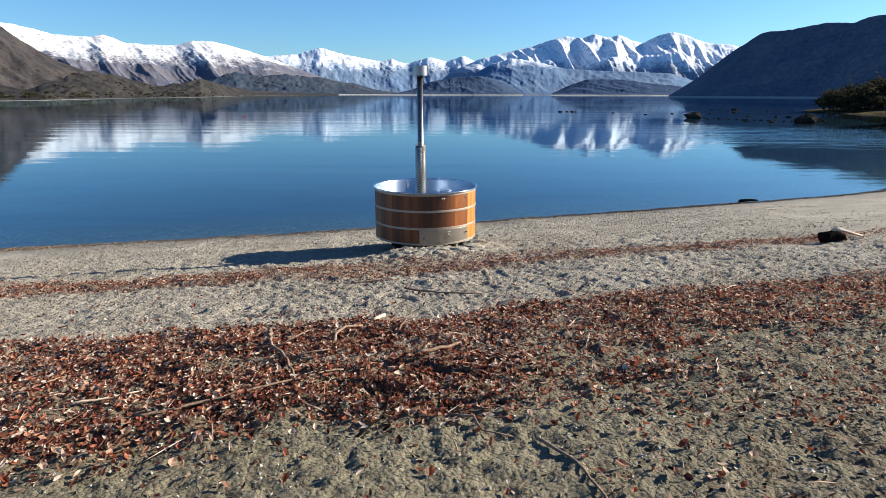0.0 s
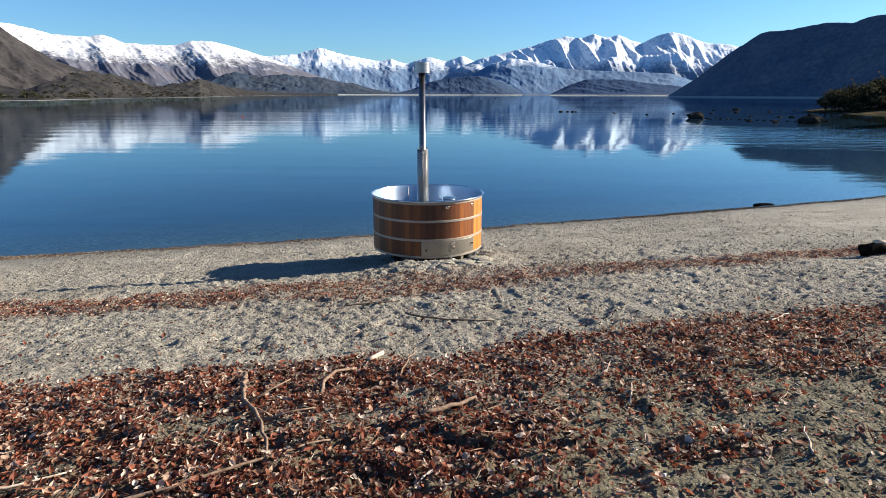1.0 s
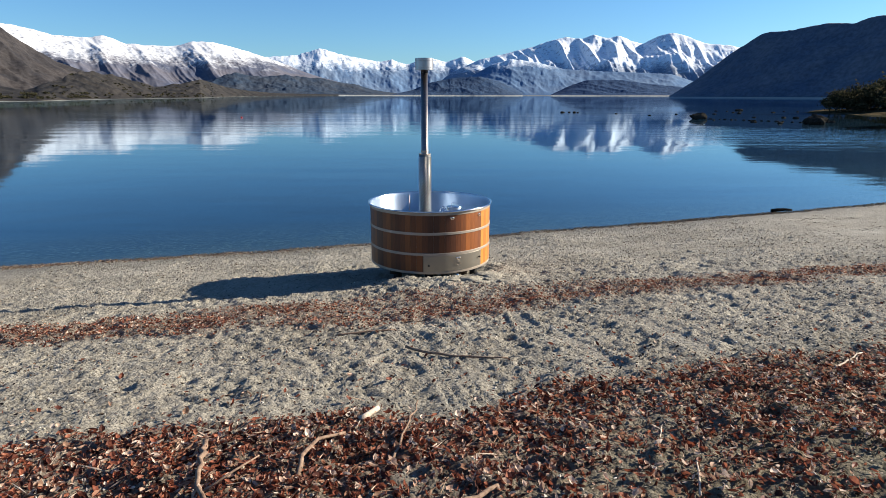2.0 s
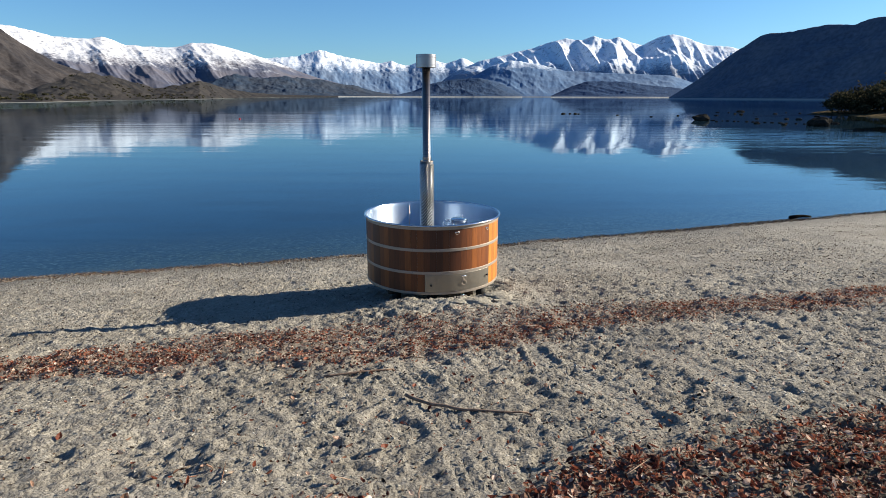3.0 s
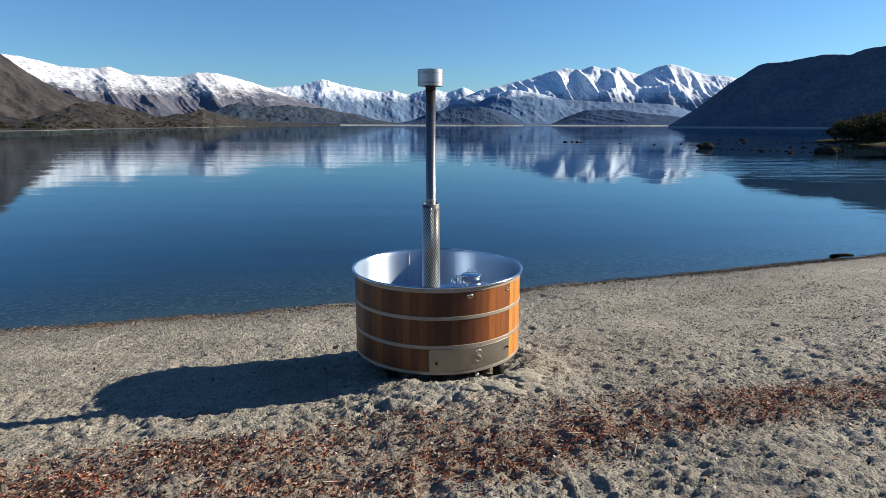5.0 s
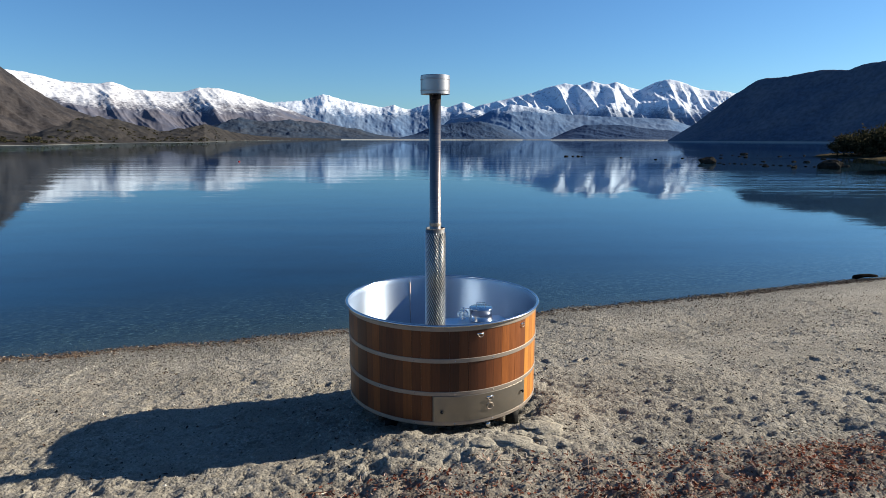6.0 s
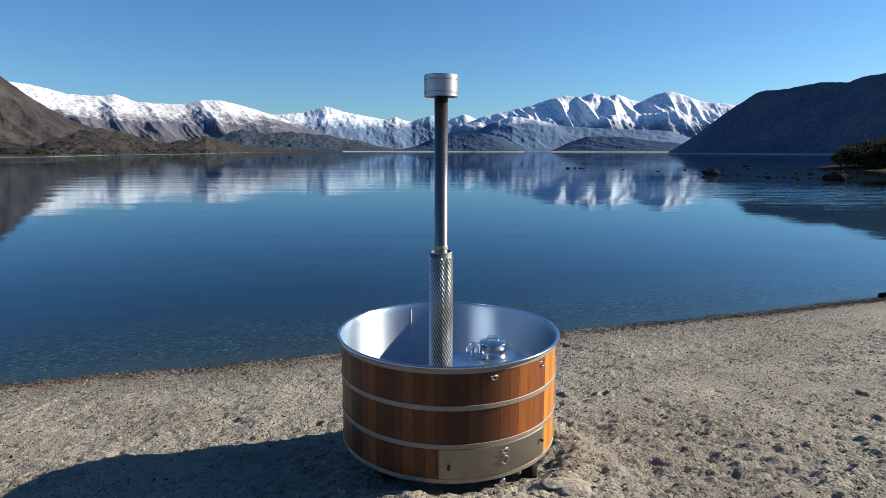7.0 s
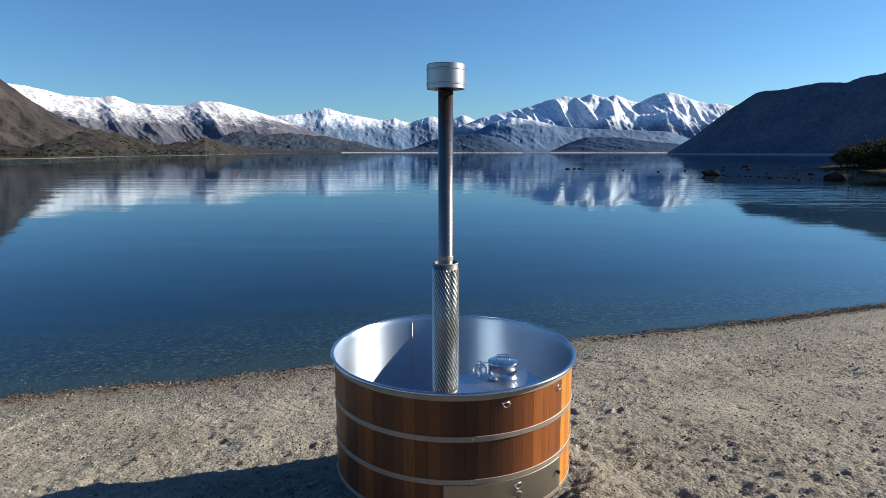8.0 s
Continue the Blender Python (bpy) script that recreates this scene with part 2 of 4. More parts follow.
PALE = plain_material("bleached_driftwood", (0.34, 0.27, 0.2), (0.62, 0.52, 0.42), 30, 0.8)
DARKWOOD = plain_material("wet_dark_driftwood", (0.004, 0.004, 0.004), (0.016, 0.014, 0.012), 16, 0.7)
STONE = plain_material("lake_boulder_rock", (0.008, 0.008, 0.008), (0.04, 0.037, 0.032), 2.2, 0.85, 0.0, 0.7, 0.15)
FOLIAGE = island_material("shoreline_scrub_leaves", [(0.0, (0.016, 0.018, 0.011)), (0.6, (0.05, 0.05, 0.028)), (1.0, (0.11, 0.088, 0.052))], 0.9, 2, 0.05, False, 0.2)
for matte in (STONE, DARKWOOD):
    matte.node_tree.nodes["Principled BSDF"].inputs["Specular IOR Level"].default_value = 0.0
RED = plain_material("red_buoy_plastic", (0.45, 0.02, 0.015), (0.6, 0.04, 0.03), 8, 0.45)


# ---- noise and mesh helpers ----
def lattice(ix, iy, seed):
    h = (ix.astype(np.int64) * 374761393 + iy.astype(np.int64) * 668265263 + seed * 1442695041) & 0xFFFFFFFF
    h = ((h ^ (h >> 13)) * 1274126177) & 0xFFFFFFFF
    return ((h ^ (h >> 16)) & 0xFFFF) / 65535.0


def vnoise(x, y, seed=0):
    """Smooth value noise, -1 to 1."""
    ix, iy = np.floor(x), np.floor(y)
    fx, fy = x - ix, y - iy
    fx, fy = fx * fx * fx * (fx * (fx * 6 - 15) + 10), fy * fy * fy * (fy * (fy * 6 - 15) + 10)
    a, b = lattice(ix, iy, seed), lattice(ix + 1, iy, seed)
    c, d = lattice(ix, iy + 1, seed), lattice(ix + 1, iy + 1, seed)
    return 2 * ((a + (b - a) * fx) * (1 - fy) + (c + (d - c) * fx) * fy) - 1


def fractal(x, y, seed=0, octaves=4, gain=0.5):
    total, amp, norm = 0.0, 1.0, 0.0
    for k in range(octaves):
        total = total + amp * vnoise(x * 2 ** k + 17.3 * k, y * 2 ** k - 9.1 * k, seed + k)
        norm += amp
        amp *= gain
    return total / norm


def ridged(x, y, seed=0, octaves=4):
    total, amp, norm = 0.0, 1.0, 0.0
    for k in range(octaves):
        total = total + amp * (1 - np.abs(vnoise(x * 2 ** k + 31.7 * k, y * 2 ** k + 5.3 * k, seed + k))) ** 2
        norm += amp
        amp *= 0.5
    return total / norm


def smooth(a, b, x):
    t = np.clip((x - a) / (b - a), 0, 1)
    return t * t * (3 - 2 * t)


def mesh_from(name, verts, faces, material, soft=True):
    me = bpy.data.meshes.new(name)
    verts, faces = np.asarray(verts, dtype=np.float32), np.asarray(faces, dtype=np.int32)
    k = faces.shape[1]
    me.vertices.add(len(verts))
    me.vertices.foreach_set("co", verts.ravel())
    me.loops.add(faces.size)
    me.loops.foreach_set("vertex_index", faces.ravel())
    me.polygons.add(len(faces))
    me.polygons.foreach_set("loop_start", np.arange(0, faces.size, k, dtype=np.int32))
    me.polygons.foreach_set("loop_total", np.full(len(faces), k, dtype=np.int32))
    me.polygons.foreach_set("use_smooth", np.full(len(faces), soft, dtype=bool))
    me.materials.append(material)
    me.update(calc_edges=True)
    return me


def grid_faces(nu, nv):
    """Quads of a grid whose vertex (i, j) has the number i * nv + j."""
    i, j = np.meshgrid(np.arange(nu - 1), np.arange(nv - 1), indexing="ij")
    a = (i * nv + j).ravel()
    return np.stack([a, a + nv, a + nv + 1, a + 1], 1)


def part(name, bm, material, parent=None, label="", soft=True):
    """Links a bmesh as one mesh object under a thing or a part."""
    me = bpy.data.meshes.new(name)
    bmesh.ops.recalc_face_normals(bm, faces=bm.faces)
    bm.to_mesh(me)
    bm.free()
    me.materials.append(material)
    me.polygons.foreach_set("use_smooth", np.full(len(me.polygons), soft, dtype=bool))
    ob = new(name, me)
    ob.parent = parent
    return tagged(ob, label) if label else ob


def spread(start, stop, step, growth, limit):
    """Coordinates with an even step between start and stop that widen outwards to the limits."""
    mid = list(np.arange(start, stop, step))
    up, down, s = [], [], step
    while (up[-1] if up else mid[-1]) < limit:
        s *= growth
        up.append((up[-1] if up else mid[-1]) + s)
    s = step
    while (down[-1] if down else mid[0]) > -limit:
        s *= growth
        down.append((down[-1] if down else mid[0]) - s)
    return np.array(down[::-1] + mid + up)


# ---- the beach and lake bed, one sheet ----
TUB = (-0.37, 10.24)
TUB_Z = 0.20


def shore_y(x):
    """The waterline: y for each x."""
    x = np.asarray(x, dtype=float)
    near = 15.75 + 0.33 * x + 0.003 * x * x
    return np.where(x > 17, 22.23 + (x - 17) * 1.0, np.where(x < -14, 11.72 + (x + 14) * 0.25, near))


def inland(x, y):
    return shore_y(x) - y + 0.12 * vnoise(np.asarray(x) * 0.9, np.asarray(x) * 0.0, 5) + 0.05 * vnoise(np.asarray(x) * 3.1, np.asarray(x) * 0.0, 6)


def litter_at(x, y):
    """How thick the fallen leaves lie, 0 to 1: two bands along the beach and scattered drifts."""
    s = shore_y(x) - y + 0.16 * fractal(x * 0.9, y * 0.9, 21, 3)
    gaps = smooth(-0.35, 0.15, fractal(x * 0.9, y * 1.3, 33, 4))
    open_sand = smooth(-0.32, 0.02, fractal(x * 0.75 + 3.0, y * 1.1, 91, 4) + 0.5 * (1 - smooth(-2.6, -1.8, x)))
    top = np.interp(x, (-4, -3, -2.2, -1.3, 0.1, 0.9, 1.7, 2.5, 3.7, 5.6), (10.5, 10.7, 10.65, 10.9, 11.35, 11.0, 11.2, 11.2, 11.4, 11.6))
    low = np.interp(x, (-2.3, -1.8, -1.1, -0.75, -0.25, 0.57, 1.1, 1.35, 1.9, 2.4, 4, 5.6), (13.4, 13.55, 13.6, 13.35, 13.7, 13.8, 13.95, 13.4, 13.0, 12.5, 12.2, 12.4))
    front = smooth(top - 0.1, top + 0.3, s) * (1 - smooth(low - 0.25, low + 0.35, s))
    front *= (0.6 + 0.4 * gaps) * (0.3 + 0.7 * open_sand) * (1 - 0.15 * smooth(1.0, 2.5, x))
    bare = 0.9 * np.exp(-((x + 0.35) / 0.42) ** 2 - ((y - 3.12) / 0.2) ** 2) + 0.85 * np.exp(-((x + 1.42) / 0.25) ** 2 - ((y - 3.0) / 0.13) ** 2) + 0.7 * np.exp(-((x - 0.9) / 0.5) ** 2 - ((y - 3.3) / 0.16) ** 2)
    front *= 1 - np.clip(1.3 * bare * (0.8 + 0.6 * fractal(x * 2.1, y * 3.0, 58, 3)), 0, 0.92)
    top = np.interp(x, (-7, -5, -3.4, -1.6, 0.0, 1.3, 3.2, 4.5, 6.5), (6.0, 6.75, 6.85, 7.1, 7.1, 7.35, 7.8, 8.1, 8.5))
    low = np.interp(x, (-7, -5.8, -4.5, -3.0, -1.4, 0.0, 1.2, 3.0, 4.5, 6.5), (7.6, 7.75, 7.75, 8.1, 8.5, 8.8, 8.5, 8.7, 8.9, 9.2))
    second = smooth(top - 0.15, top + 0.2, s) * (1 - smooth(low - 0.3, low + 0.25, s)) * (0.42 + 0.58 * gaps) * (0.95 - 0.25 * smooth(-3.2, -1.4, x) * (1 - smooth(0.2, 0.9, x)))
    streaks = 0.75 * smooth(11.9, 12.4, s) * (1 - smooth(13.7, 14.3, s + 0.25 * x - 0.5)) * smooth(0.6, 1.6, x) * smooth(-0.1, 0.35, fractal(x * 0.9, y * 2.3, 47, 4))
    loose = 0.035 * smooth(8.0, 9.0, s) + 0.02 * smooth(9.8, 11.0, s) + 0.18 * smooth(11.8, 12.6, s) * smooth(0.4, 1.8, x) * gaps
    return np.clip(np.maximum.reduce([front, second, streaks]) + loose, 0, 1)


GX = spread(-8.0, 7.4, 0.026, 1.13, 4800)
GY = spread(0.6, 15.4, 0.026, 1.13, 4800)


def beach():
    x, y = np.meshgrid(GX, GY, indexing="ij")
    s = inland(x, y)
    z = WATER + np.where(s > 0, 0.13 * np.minimum(s, 14) + 0.5 * (1 - np.exp(-np.maximum(s - 14, 0) / 9)), -7.5 * (1 - np.exp(0.016 * np.minimum(s, 0))))
    near = np.exp(-(np.maximum(np.abs(x) - 9, 0) / 6) ** 2 - (np.maximum(np.abs(y - 8) - 10, 0) / 6) ** 2)
    dry = smooth(0.0, 1.2, s) * near
    fine = dry * smooth(-0.9, 0.5, y) * (1 - smooth(16.0, 17.2, y)) * smooth(-9.4, -8.0, x) * (1 - smooth(7.2, 8.8, x))
    # sand banked up before the tub, hollow beneath it
    d = np.hypot(x - TUB[0], y - TUB[1])
    z += 0.10 * np.exp(-((x - 0.0) / 1.5) ** 2 - ((y - 8.9) / 0.7) ** 2) * smooth(0.8, 1.15, d)
    z += 0.06 * np.exp(-((d - 1.2) / 0.22) ** 2) * smooth(-0.2, 0.5, (x - TUB[0]) * 0.7 - (y - TUB[1]) * 0.7)
    trod = np.exp(-((x + 0.4) / 5.0) ** 2 - ((y - 7.6) / 3.0) ** 2)
    smooth_z = z.copy()
    z += dry * 0.035 * fractal(x * 0.8, y * 0.8, 2, 3) + fine * 0.026 * (0.7 + 0.7 * trod) * fractal(x * 3.6, y * 3.6, 3, 4, 0.6)
    z += fine * 0.030 * (0.7 + 0.5 * trod) * (1 - 0.45 * smooth(9.5, 12, y)) * fractal(x * 7.5, y * 12, 9, 3, 0.85)
    z -= fine * 0.024 * (0.3 + trod) * smooth(0.1, 0.6, fractal(x * 5.2, y * 7.5, 14, 4, 0.7))
    z += fine * 0.016 * smooth(0.55, 0.85, ridged(x * 4.5, y * 6.5, 77, 4))
    # crumbly surface: sharp little clods, coarser and rarer hollows, low ridges pushed up along the beach
    z += fine * (0.021 - 0.007 * smooth(9.5, 12, y)) * fractal(x * 13, y * 17, 141, 3, 0.75) * (0.55 + 0.6 * smooth(-0.3, 0.3, fractal(x * 0.9, y * 1.2, 142, 3)))
    z -= fine * 0.016 * smooth(0.28, 0.6, fractal(x * 3.2, y * 5.0, 143, 3, 0.6))
    z += fine * 0.014 * smooth(0.6, 0.9, ridged(x * 1.1 + 0.3 * y, y * 3.4, 144, 4))
    litter = litter_at(x, y) * near
    z += litter * (0.02 + 0.07 * np.maximum(fractal(x * 5, y * 6, 8, 4, 0.7), -0.35) * smooth(0, 0.3, fine))
    z -= 0.045 * litter * smooth(0, 0.3, fine) * smooth(0.3, 0.55, fractal(x * 1.9, y * 2.8, 161, 3))
    # footprints: an oval hollow with a raised edge
    rng = np.random.default_rng(4)
    for k in range(100):
        px, py = rng.normal(0.9, 2.7), rng.uniform(4.6, 12.5)
        a, depth, length = rng.normal(0.2, 0.9), rng.uniform(0.008, 0.03), rng.uniform(0.07, 0.15)
        i0, i1 = np.searchsorted(GX, (px - 0.4, px + 0.4))
        j0, j1 = np.searchsorted(GY, (py - 0.4, py + 0.4))
        u, v = x[i0:i1, j0:j1] - px, y[i0:i1, j0:j1] - py
        if u.size == 0 or (px - TUB[0]) ** 2 + (py - TUB[1]) ** 2 < 1.6:
            continue
        q = np.sqrt(((u * math.sin(a) + v * math.cos(a)) / length) ** 2 + ((u * math.cos(a) - v * math.sin(a)) / (0.45 * length)) ** 2)
        z[i0:i1, j0:j1] += depth * (0.3 * np.exp(-((q - 1.25) / 0.3) ** 2) * (1 + 0.8 * np.sin(9 * u / length)) - (1 - smooth(0.6, 1.1, q)))
    # wheel tracks of the trailer: start, end, half width, pitch of the grooves, depth
    for x0, y0, x1, y1, w, tread, deep in ((-0.55, 6.6, 0.25, 4.3, 0.14, 0.075, 0.012), (0.42, 9.15, 0.9, 6.4, 0.08, 0.0, 0.022), (1.78, 7.3, 2.35, 5.0, 0.13, 0.0, 0.013), (0.98, 6.5, 1.5, 4.7, 0.09, 0.0, 0.013),
                                          (-2.1, 6.2, -1.05, 4.95, 0.1, 0.075, 0.010), (0.66, 9.1, 0.15, 7.6, 0.08, 0.0, 0.016), (-0.2, 7.4, 0.1, 6.4, 0.07, 0.0, 0.014), (2.1, 12.2, 7.2, 13.6, 0.16, 0.0, 0.012), (1.2, 11.5, 7.0, 12.6, 0.14, 0.0, 0.010)):
        ln = math.hypot(x1 - x0, y1 - y0)
        tx, ty = (x1 - x0) / ln, (y1 - y0) / ln
        i0, i1 = np.searchsorted(GX, (min(x0, x1) - 0.4, max(x0, x1) + 0.4))
        j0, j1 = np.searchsorted(GY, (min(y0, y1) - 0.4, max(y0, y1) + 0.4))
        u = (x[i0:i1, j0:j1] - x0) * tx + (y[i0:i1, j0:j1] - y0) * ty
        v = np.abs((x[i0:i1, j0:j1] - x0) * ty - (y[i0:i1, j0:j1] - y0) * tx + 0.05 * np.sin(u * 1.7))
        v = np.abs(v + 0.05 * fractal(u * 1.3 + 7 * x0, u * 0.0, 151, 3))
        ends = (0.3 + 0.7 * smooth(-0.35, 0.2, fractal(u * 2.2 + 5 * x0, v * 2.0, 152, 3))) * smooth(-0.1, 0.2, u) * (1 - smooth(ln - 0.3, ln, u))
        cut = -(1 - smooth(w * 0.8, w * 1.1, v)) * deep + 0.75 * deep * np.exp(-((v - 1.35 * w) / (0.3 * w)) ** 2)
        if tread:
            cut += (1 - smooth(w * 0.7, w, v)) * 0.012 * np.cos(2 * math.pi * v / tread) * (0.6 + 0.4 * np.sin(u * 7))
        flat = ends * (1 - smooth(w * 0.9, w * 1.6, v)) * 0.7
        z[i0:i1, j0:j1] = z[i0:i1, j0:j1] * (1 - flat) + (smooth_z[i0:i1, j0:j1] + 0.01) * flat + ends * cut
    under = np.clip((TUB_Z - 0.07) - z, None, 0)
    z += np.where(d < 0.95, under, 0)
    faces = grid_faces(len(GX), len(GY))
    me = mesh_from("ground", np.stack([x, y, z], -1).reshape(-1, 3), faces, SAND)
    humus = near * smooth(1.1, 2.2, x) * smooth(13.0, 14.2, shore_y(x) - y) * smooth(-0.3, 0.3, fractal(x * 1.7, y * 1.7, 63, 4))
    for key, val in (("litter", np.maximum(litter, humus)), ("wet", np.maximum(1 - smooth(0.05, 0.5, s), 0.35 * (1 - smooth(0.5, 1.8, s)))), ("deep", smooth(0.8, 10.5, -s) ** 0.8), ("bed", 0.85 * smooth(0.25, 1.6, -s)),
                     ("gravel", smooth(10.8, 13.2, s + 0.8 * fractal(x * 0.6, y * 0.6, 55, 3)) * (1 - 0.25 * near) + smooth(25, 45, x) * (1 - smooth(10.8, 13.2, s))), ("pebbly", np.clip(0.9 * (1 - smooth(0.8, 3.0, s)) + 0.5 * smooth(9.5, 12, s), 0, 0.95))):
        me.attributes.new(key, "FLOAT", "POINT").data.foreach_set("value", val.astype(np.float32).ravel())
    ob = tagged(new("ground", me), "pale grey sand and gravel beach sloping into a lake", "beach", "", "structure")
    return ob, z


GROUND, GZ = beach()


def ground_z(x, y):
    """The beach's height at a place, between the sheet's points."""
    i = np.clip(np.searchsorted(GX, x) - 1, 0, len(GX) - 2)
    j = np.clip(np.searchsorted(GY, y) - 1, 0, len(GY) - 2)
    u, v = (x - GX[i]) / (GX[i + 1] - GX[i]), (y - GY[j]) / (GY[j + 1] - GY[j])
    return (GZ[i, j] * (1 - u) + GZ[i + 1, j] * u) * (1 - v) + (GZ[i, j + 1] * (1 - u) + GZ[i + 1, j + 1] * u) * v


water_rows = [(-4800, 0), (4800, 0), (4800, 4850), (-4800, 4850)]
lake_me = mesh_from("water", [(a, b, WATER) for a, b in water_rows], [[0, 1, 2, 3]], LAKE)
tagged(new("water", lake_me), "calm blue alpine lake mirroring the mountains", "lake", "", "structure")


# ---- mountains round the lake ----
def terrain(name, label, peaks, near, ridge, material, seed, spur=0.3, freq=1.0, jag=0.04, back=0.45, bow=1.1, nu=420, nv=60, category="mountain", lean=0.0, pitch=0.0):
    """A range seen from the beach: its crest runs through the peaks (bearing and height in degrees), its foot lies at the near
    distance and its crest at the ridge distance (each a number or two, from the first bearing to the last).
    pitch: degrees between spurs that run straight down from the crest, drifting by lean degrees on the way to the foot."""
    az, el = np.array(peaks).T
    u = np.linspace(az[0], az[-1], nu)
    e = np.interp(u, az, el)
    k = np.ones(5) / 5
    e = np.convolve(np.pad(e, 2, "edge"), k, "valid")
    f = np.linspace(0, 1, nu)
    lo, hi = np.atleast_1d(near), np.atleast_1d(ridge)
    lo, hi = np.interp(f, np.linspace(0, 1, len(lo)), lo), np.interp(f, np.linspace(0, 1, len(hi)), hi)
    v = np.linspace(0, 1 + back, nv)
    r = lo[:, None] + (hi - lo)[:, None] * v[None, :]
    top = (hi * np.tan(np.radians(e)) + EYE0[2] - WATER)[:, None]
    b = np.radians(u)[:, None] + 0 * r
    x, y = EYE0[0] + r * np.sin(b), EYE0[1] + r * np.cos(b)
    span = np.maximum((hi - lo).mean(), 1)
    cx, cy = u[:, None] / 57.3 * hi.mean() / span * 3 * freq, v[None, :] * 1.5
    wl = span * 0.75 / freq
    warp = 0.8 * fractal(x / wl / 1.7, y / wl / 1.7, seed + 40, 3)
    wx, wy = x / wl + warp, (y + 0.5 * x) / wl - warp
    spurs = 0.85 * (ridged(wx, wy, seed, 5) - 0.5) + 0.22 * (ridged(wx * 3.1 + warp, wy * 3.1, seed + 3, 3) - 0.5)
    if pitch:
        q = (u[:, None] - lean * (1 - v)[None, :]) / pitch + 0.3 * warp
        spurs = 1.15 * (ridged(q, v[None, :] * 0.9 + 0 * q, seed, 5) - 0.5) + 0.18 * (ridged(wx * 3.1, wy * 3.1, seed + 3, 3) - 0.5)
    rise = np.clip(v, 0, 1) ** bow * (1 - smooth(1.0, 1.0 + back, v))
    body = np.clip(4 * v * (1 - v), 0, 1)[None, :] ** 0.7
    h = top * (rise[None, :] + spur * spurs * body * 0.9) + jag * top * fractal(cx * 5, cy * 5, seed + 9, 4) * smooth(0.0, 0.3, v)[None, :]
    h = np.maximum(h, -1.0 + 0 * h)
    z = WATER + np.where(v[None, :] < 0.001, -3.0, h)
    me = mesh_from(name, np.stack([x, y, z], -1).reshape(-1, 3), grid_faces(nu, nv)[:, ::-1], material)
    return tagged(new(name, me), label, category, "", "structure")


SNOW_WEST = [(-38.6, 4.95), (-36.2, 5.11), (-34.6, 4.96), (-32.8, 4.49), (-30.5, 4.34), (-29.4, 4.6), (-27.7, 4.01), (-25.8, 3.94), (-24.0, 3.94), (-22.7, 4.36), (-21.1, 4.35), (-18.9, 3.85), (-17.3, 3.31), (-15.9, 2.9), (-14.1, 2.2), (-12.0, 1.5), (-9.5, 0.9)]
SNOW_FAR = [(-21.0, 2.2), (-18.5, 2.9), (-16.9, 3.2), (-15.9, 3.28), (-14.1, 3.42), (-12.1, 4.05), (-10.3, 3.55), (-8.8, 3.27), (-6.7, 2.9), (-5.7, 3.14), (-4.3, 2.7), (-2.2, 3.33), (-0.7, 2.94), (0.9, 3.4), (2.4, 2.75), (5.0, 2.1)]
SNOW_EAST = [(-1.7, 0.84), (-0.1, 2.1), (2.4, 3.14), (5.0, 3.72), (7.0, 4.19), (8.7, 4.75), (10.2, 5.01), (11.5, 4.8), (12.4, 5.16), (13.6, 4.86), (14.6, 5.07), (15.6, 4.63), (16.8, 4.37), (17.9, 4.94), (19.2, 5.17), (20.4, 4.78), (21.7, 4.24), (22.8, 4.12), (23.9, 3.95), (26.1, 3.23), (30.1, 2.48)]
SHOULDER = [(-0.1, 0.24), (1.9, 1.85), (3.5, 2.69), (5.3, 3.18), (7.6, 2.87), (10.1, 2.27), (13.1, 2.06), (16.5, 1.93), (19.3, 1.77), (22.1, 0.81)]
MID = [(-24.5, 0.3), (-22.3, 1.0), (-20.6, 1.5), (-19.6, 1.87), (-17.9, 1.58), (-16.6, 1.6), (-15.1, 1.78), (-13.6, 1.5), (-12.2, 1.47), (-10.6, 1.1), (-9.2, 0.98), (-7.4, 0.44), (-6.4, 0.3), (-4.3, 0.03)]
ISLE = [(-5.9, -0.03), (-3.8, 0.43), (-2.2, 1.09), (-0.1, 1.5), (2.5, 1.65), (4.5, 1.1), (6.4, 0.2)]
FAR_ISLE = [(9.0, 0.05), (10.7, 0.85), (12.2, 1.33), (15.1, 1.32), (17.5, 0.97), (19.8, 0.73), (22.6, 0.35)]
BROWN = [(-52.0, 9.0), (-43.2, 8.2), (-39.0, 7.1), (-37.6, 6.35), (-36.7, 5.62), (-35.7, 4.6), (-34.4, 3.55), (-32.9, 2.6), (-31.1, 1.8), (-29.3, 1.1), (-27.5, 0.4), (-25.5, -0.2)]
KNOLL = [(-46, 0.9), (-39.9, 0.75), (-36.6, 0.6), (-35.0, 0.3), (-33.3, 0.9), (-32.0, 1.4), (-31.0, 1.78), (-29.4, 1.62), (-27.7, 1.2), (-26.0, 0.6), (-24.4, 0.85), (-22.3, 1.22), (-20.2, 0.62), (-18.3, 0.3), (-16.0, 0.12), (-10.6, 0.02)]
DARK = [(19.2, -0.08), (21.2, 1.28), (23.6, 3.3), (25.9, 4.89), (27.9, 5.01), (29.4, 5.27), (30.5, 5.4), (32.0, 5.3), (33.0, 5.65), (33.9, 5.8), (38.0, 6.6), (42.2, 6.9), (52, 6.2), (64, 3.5)]
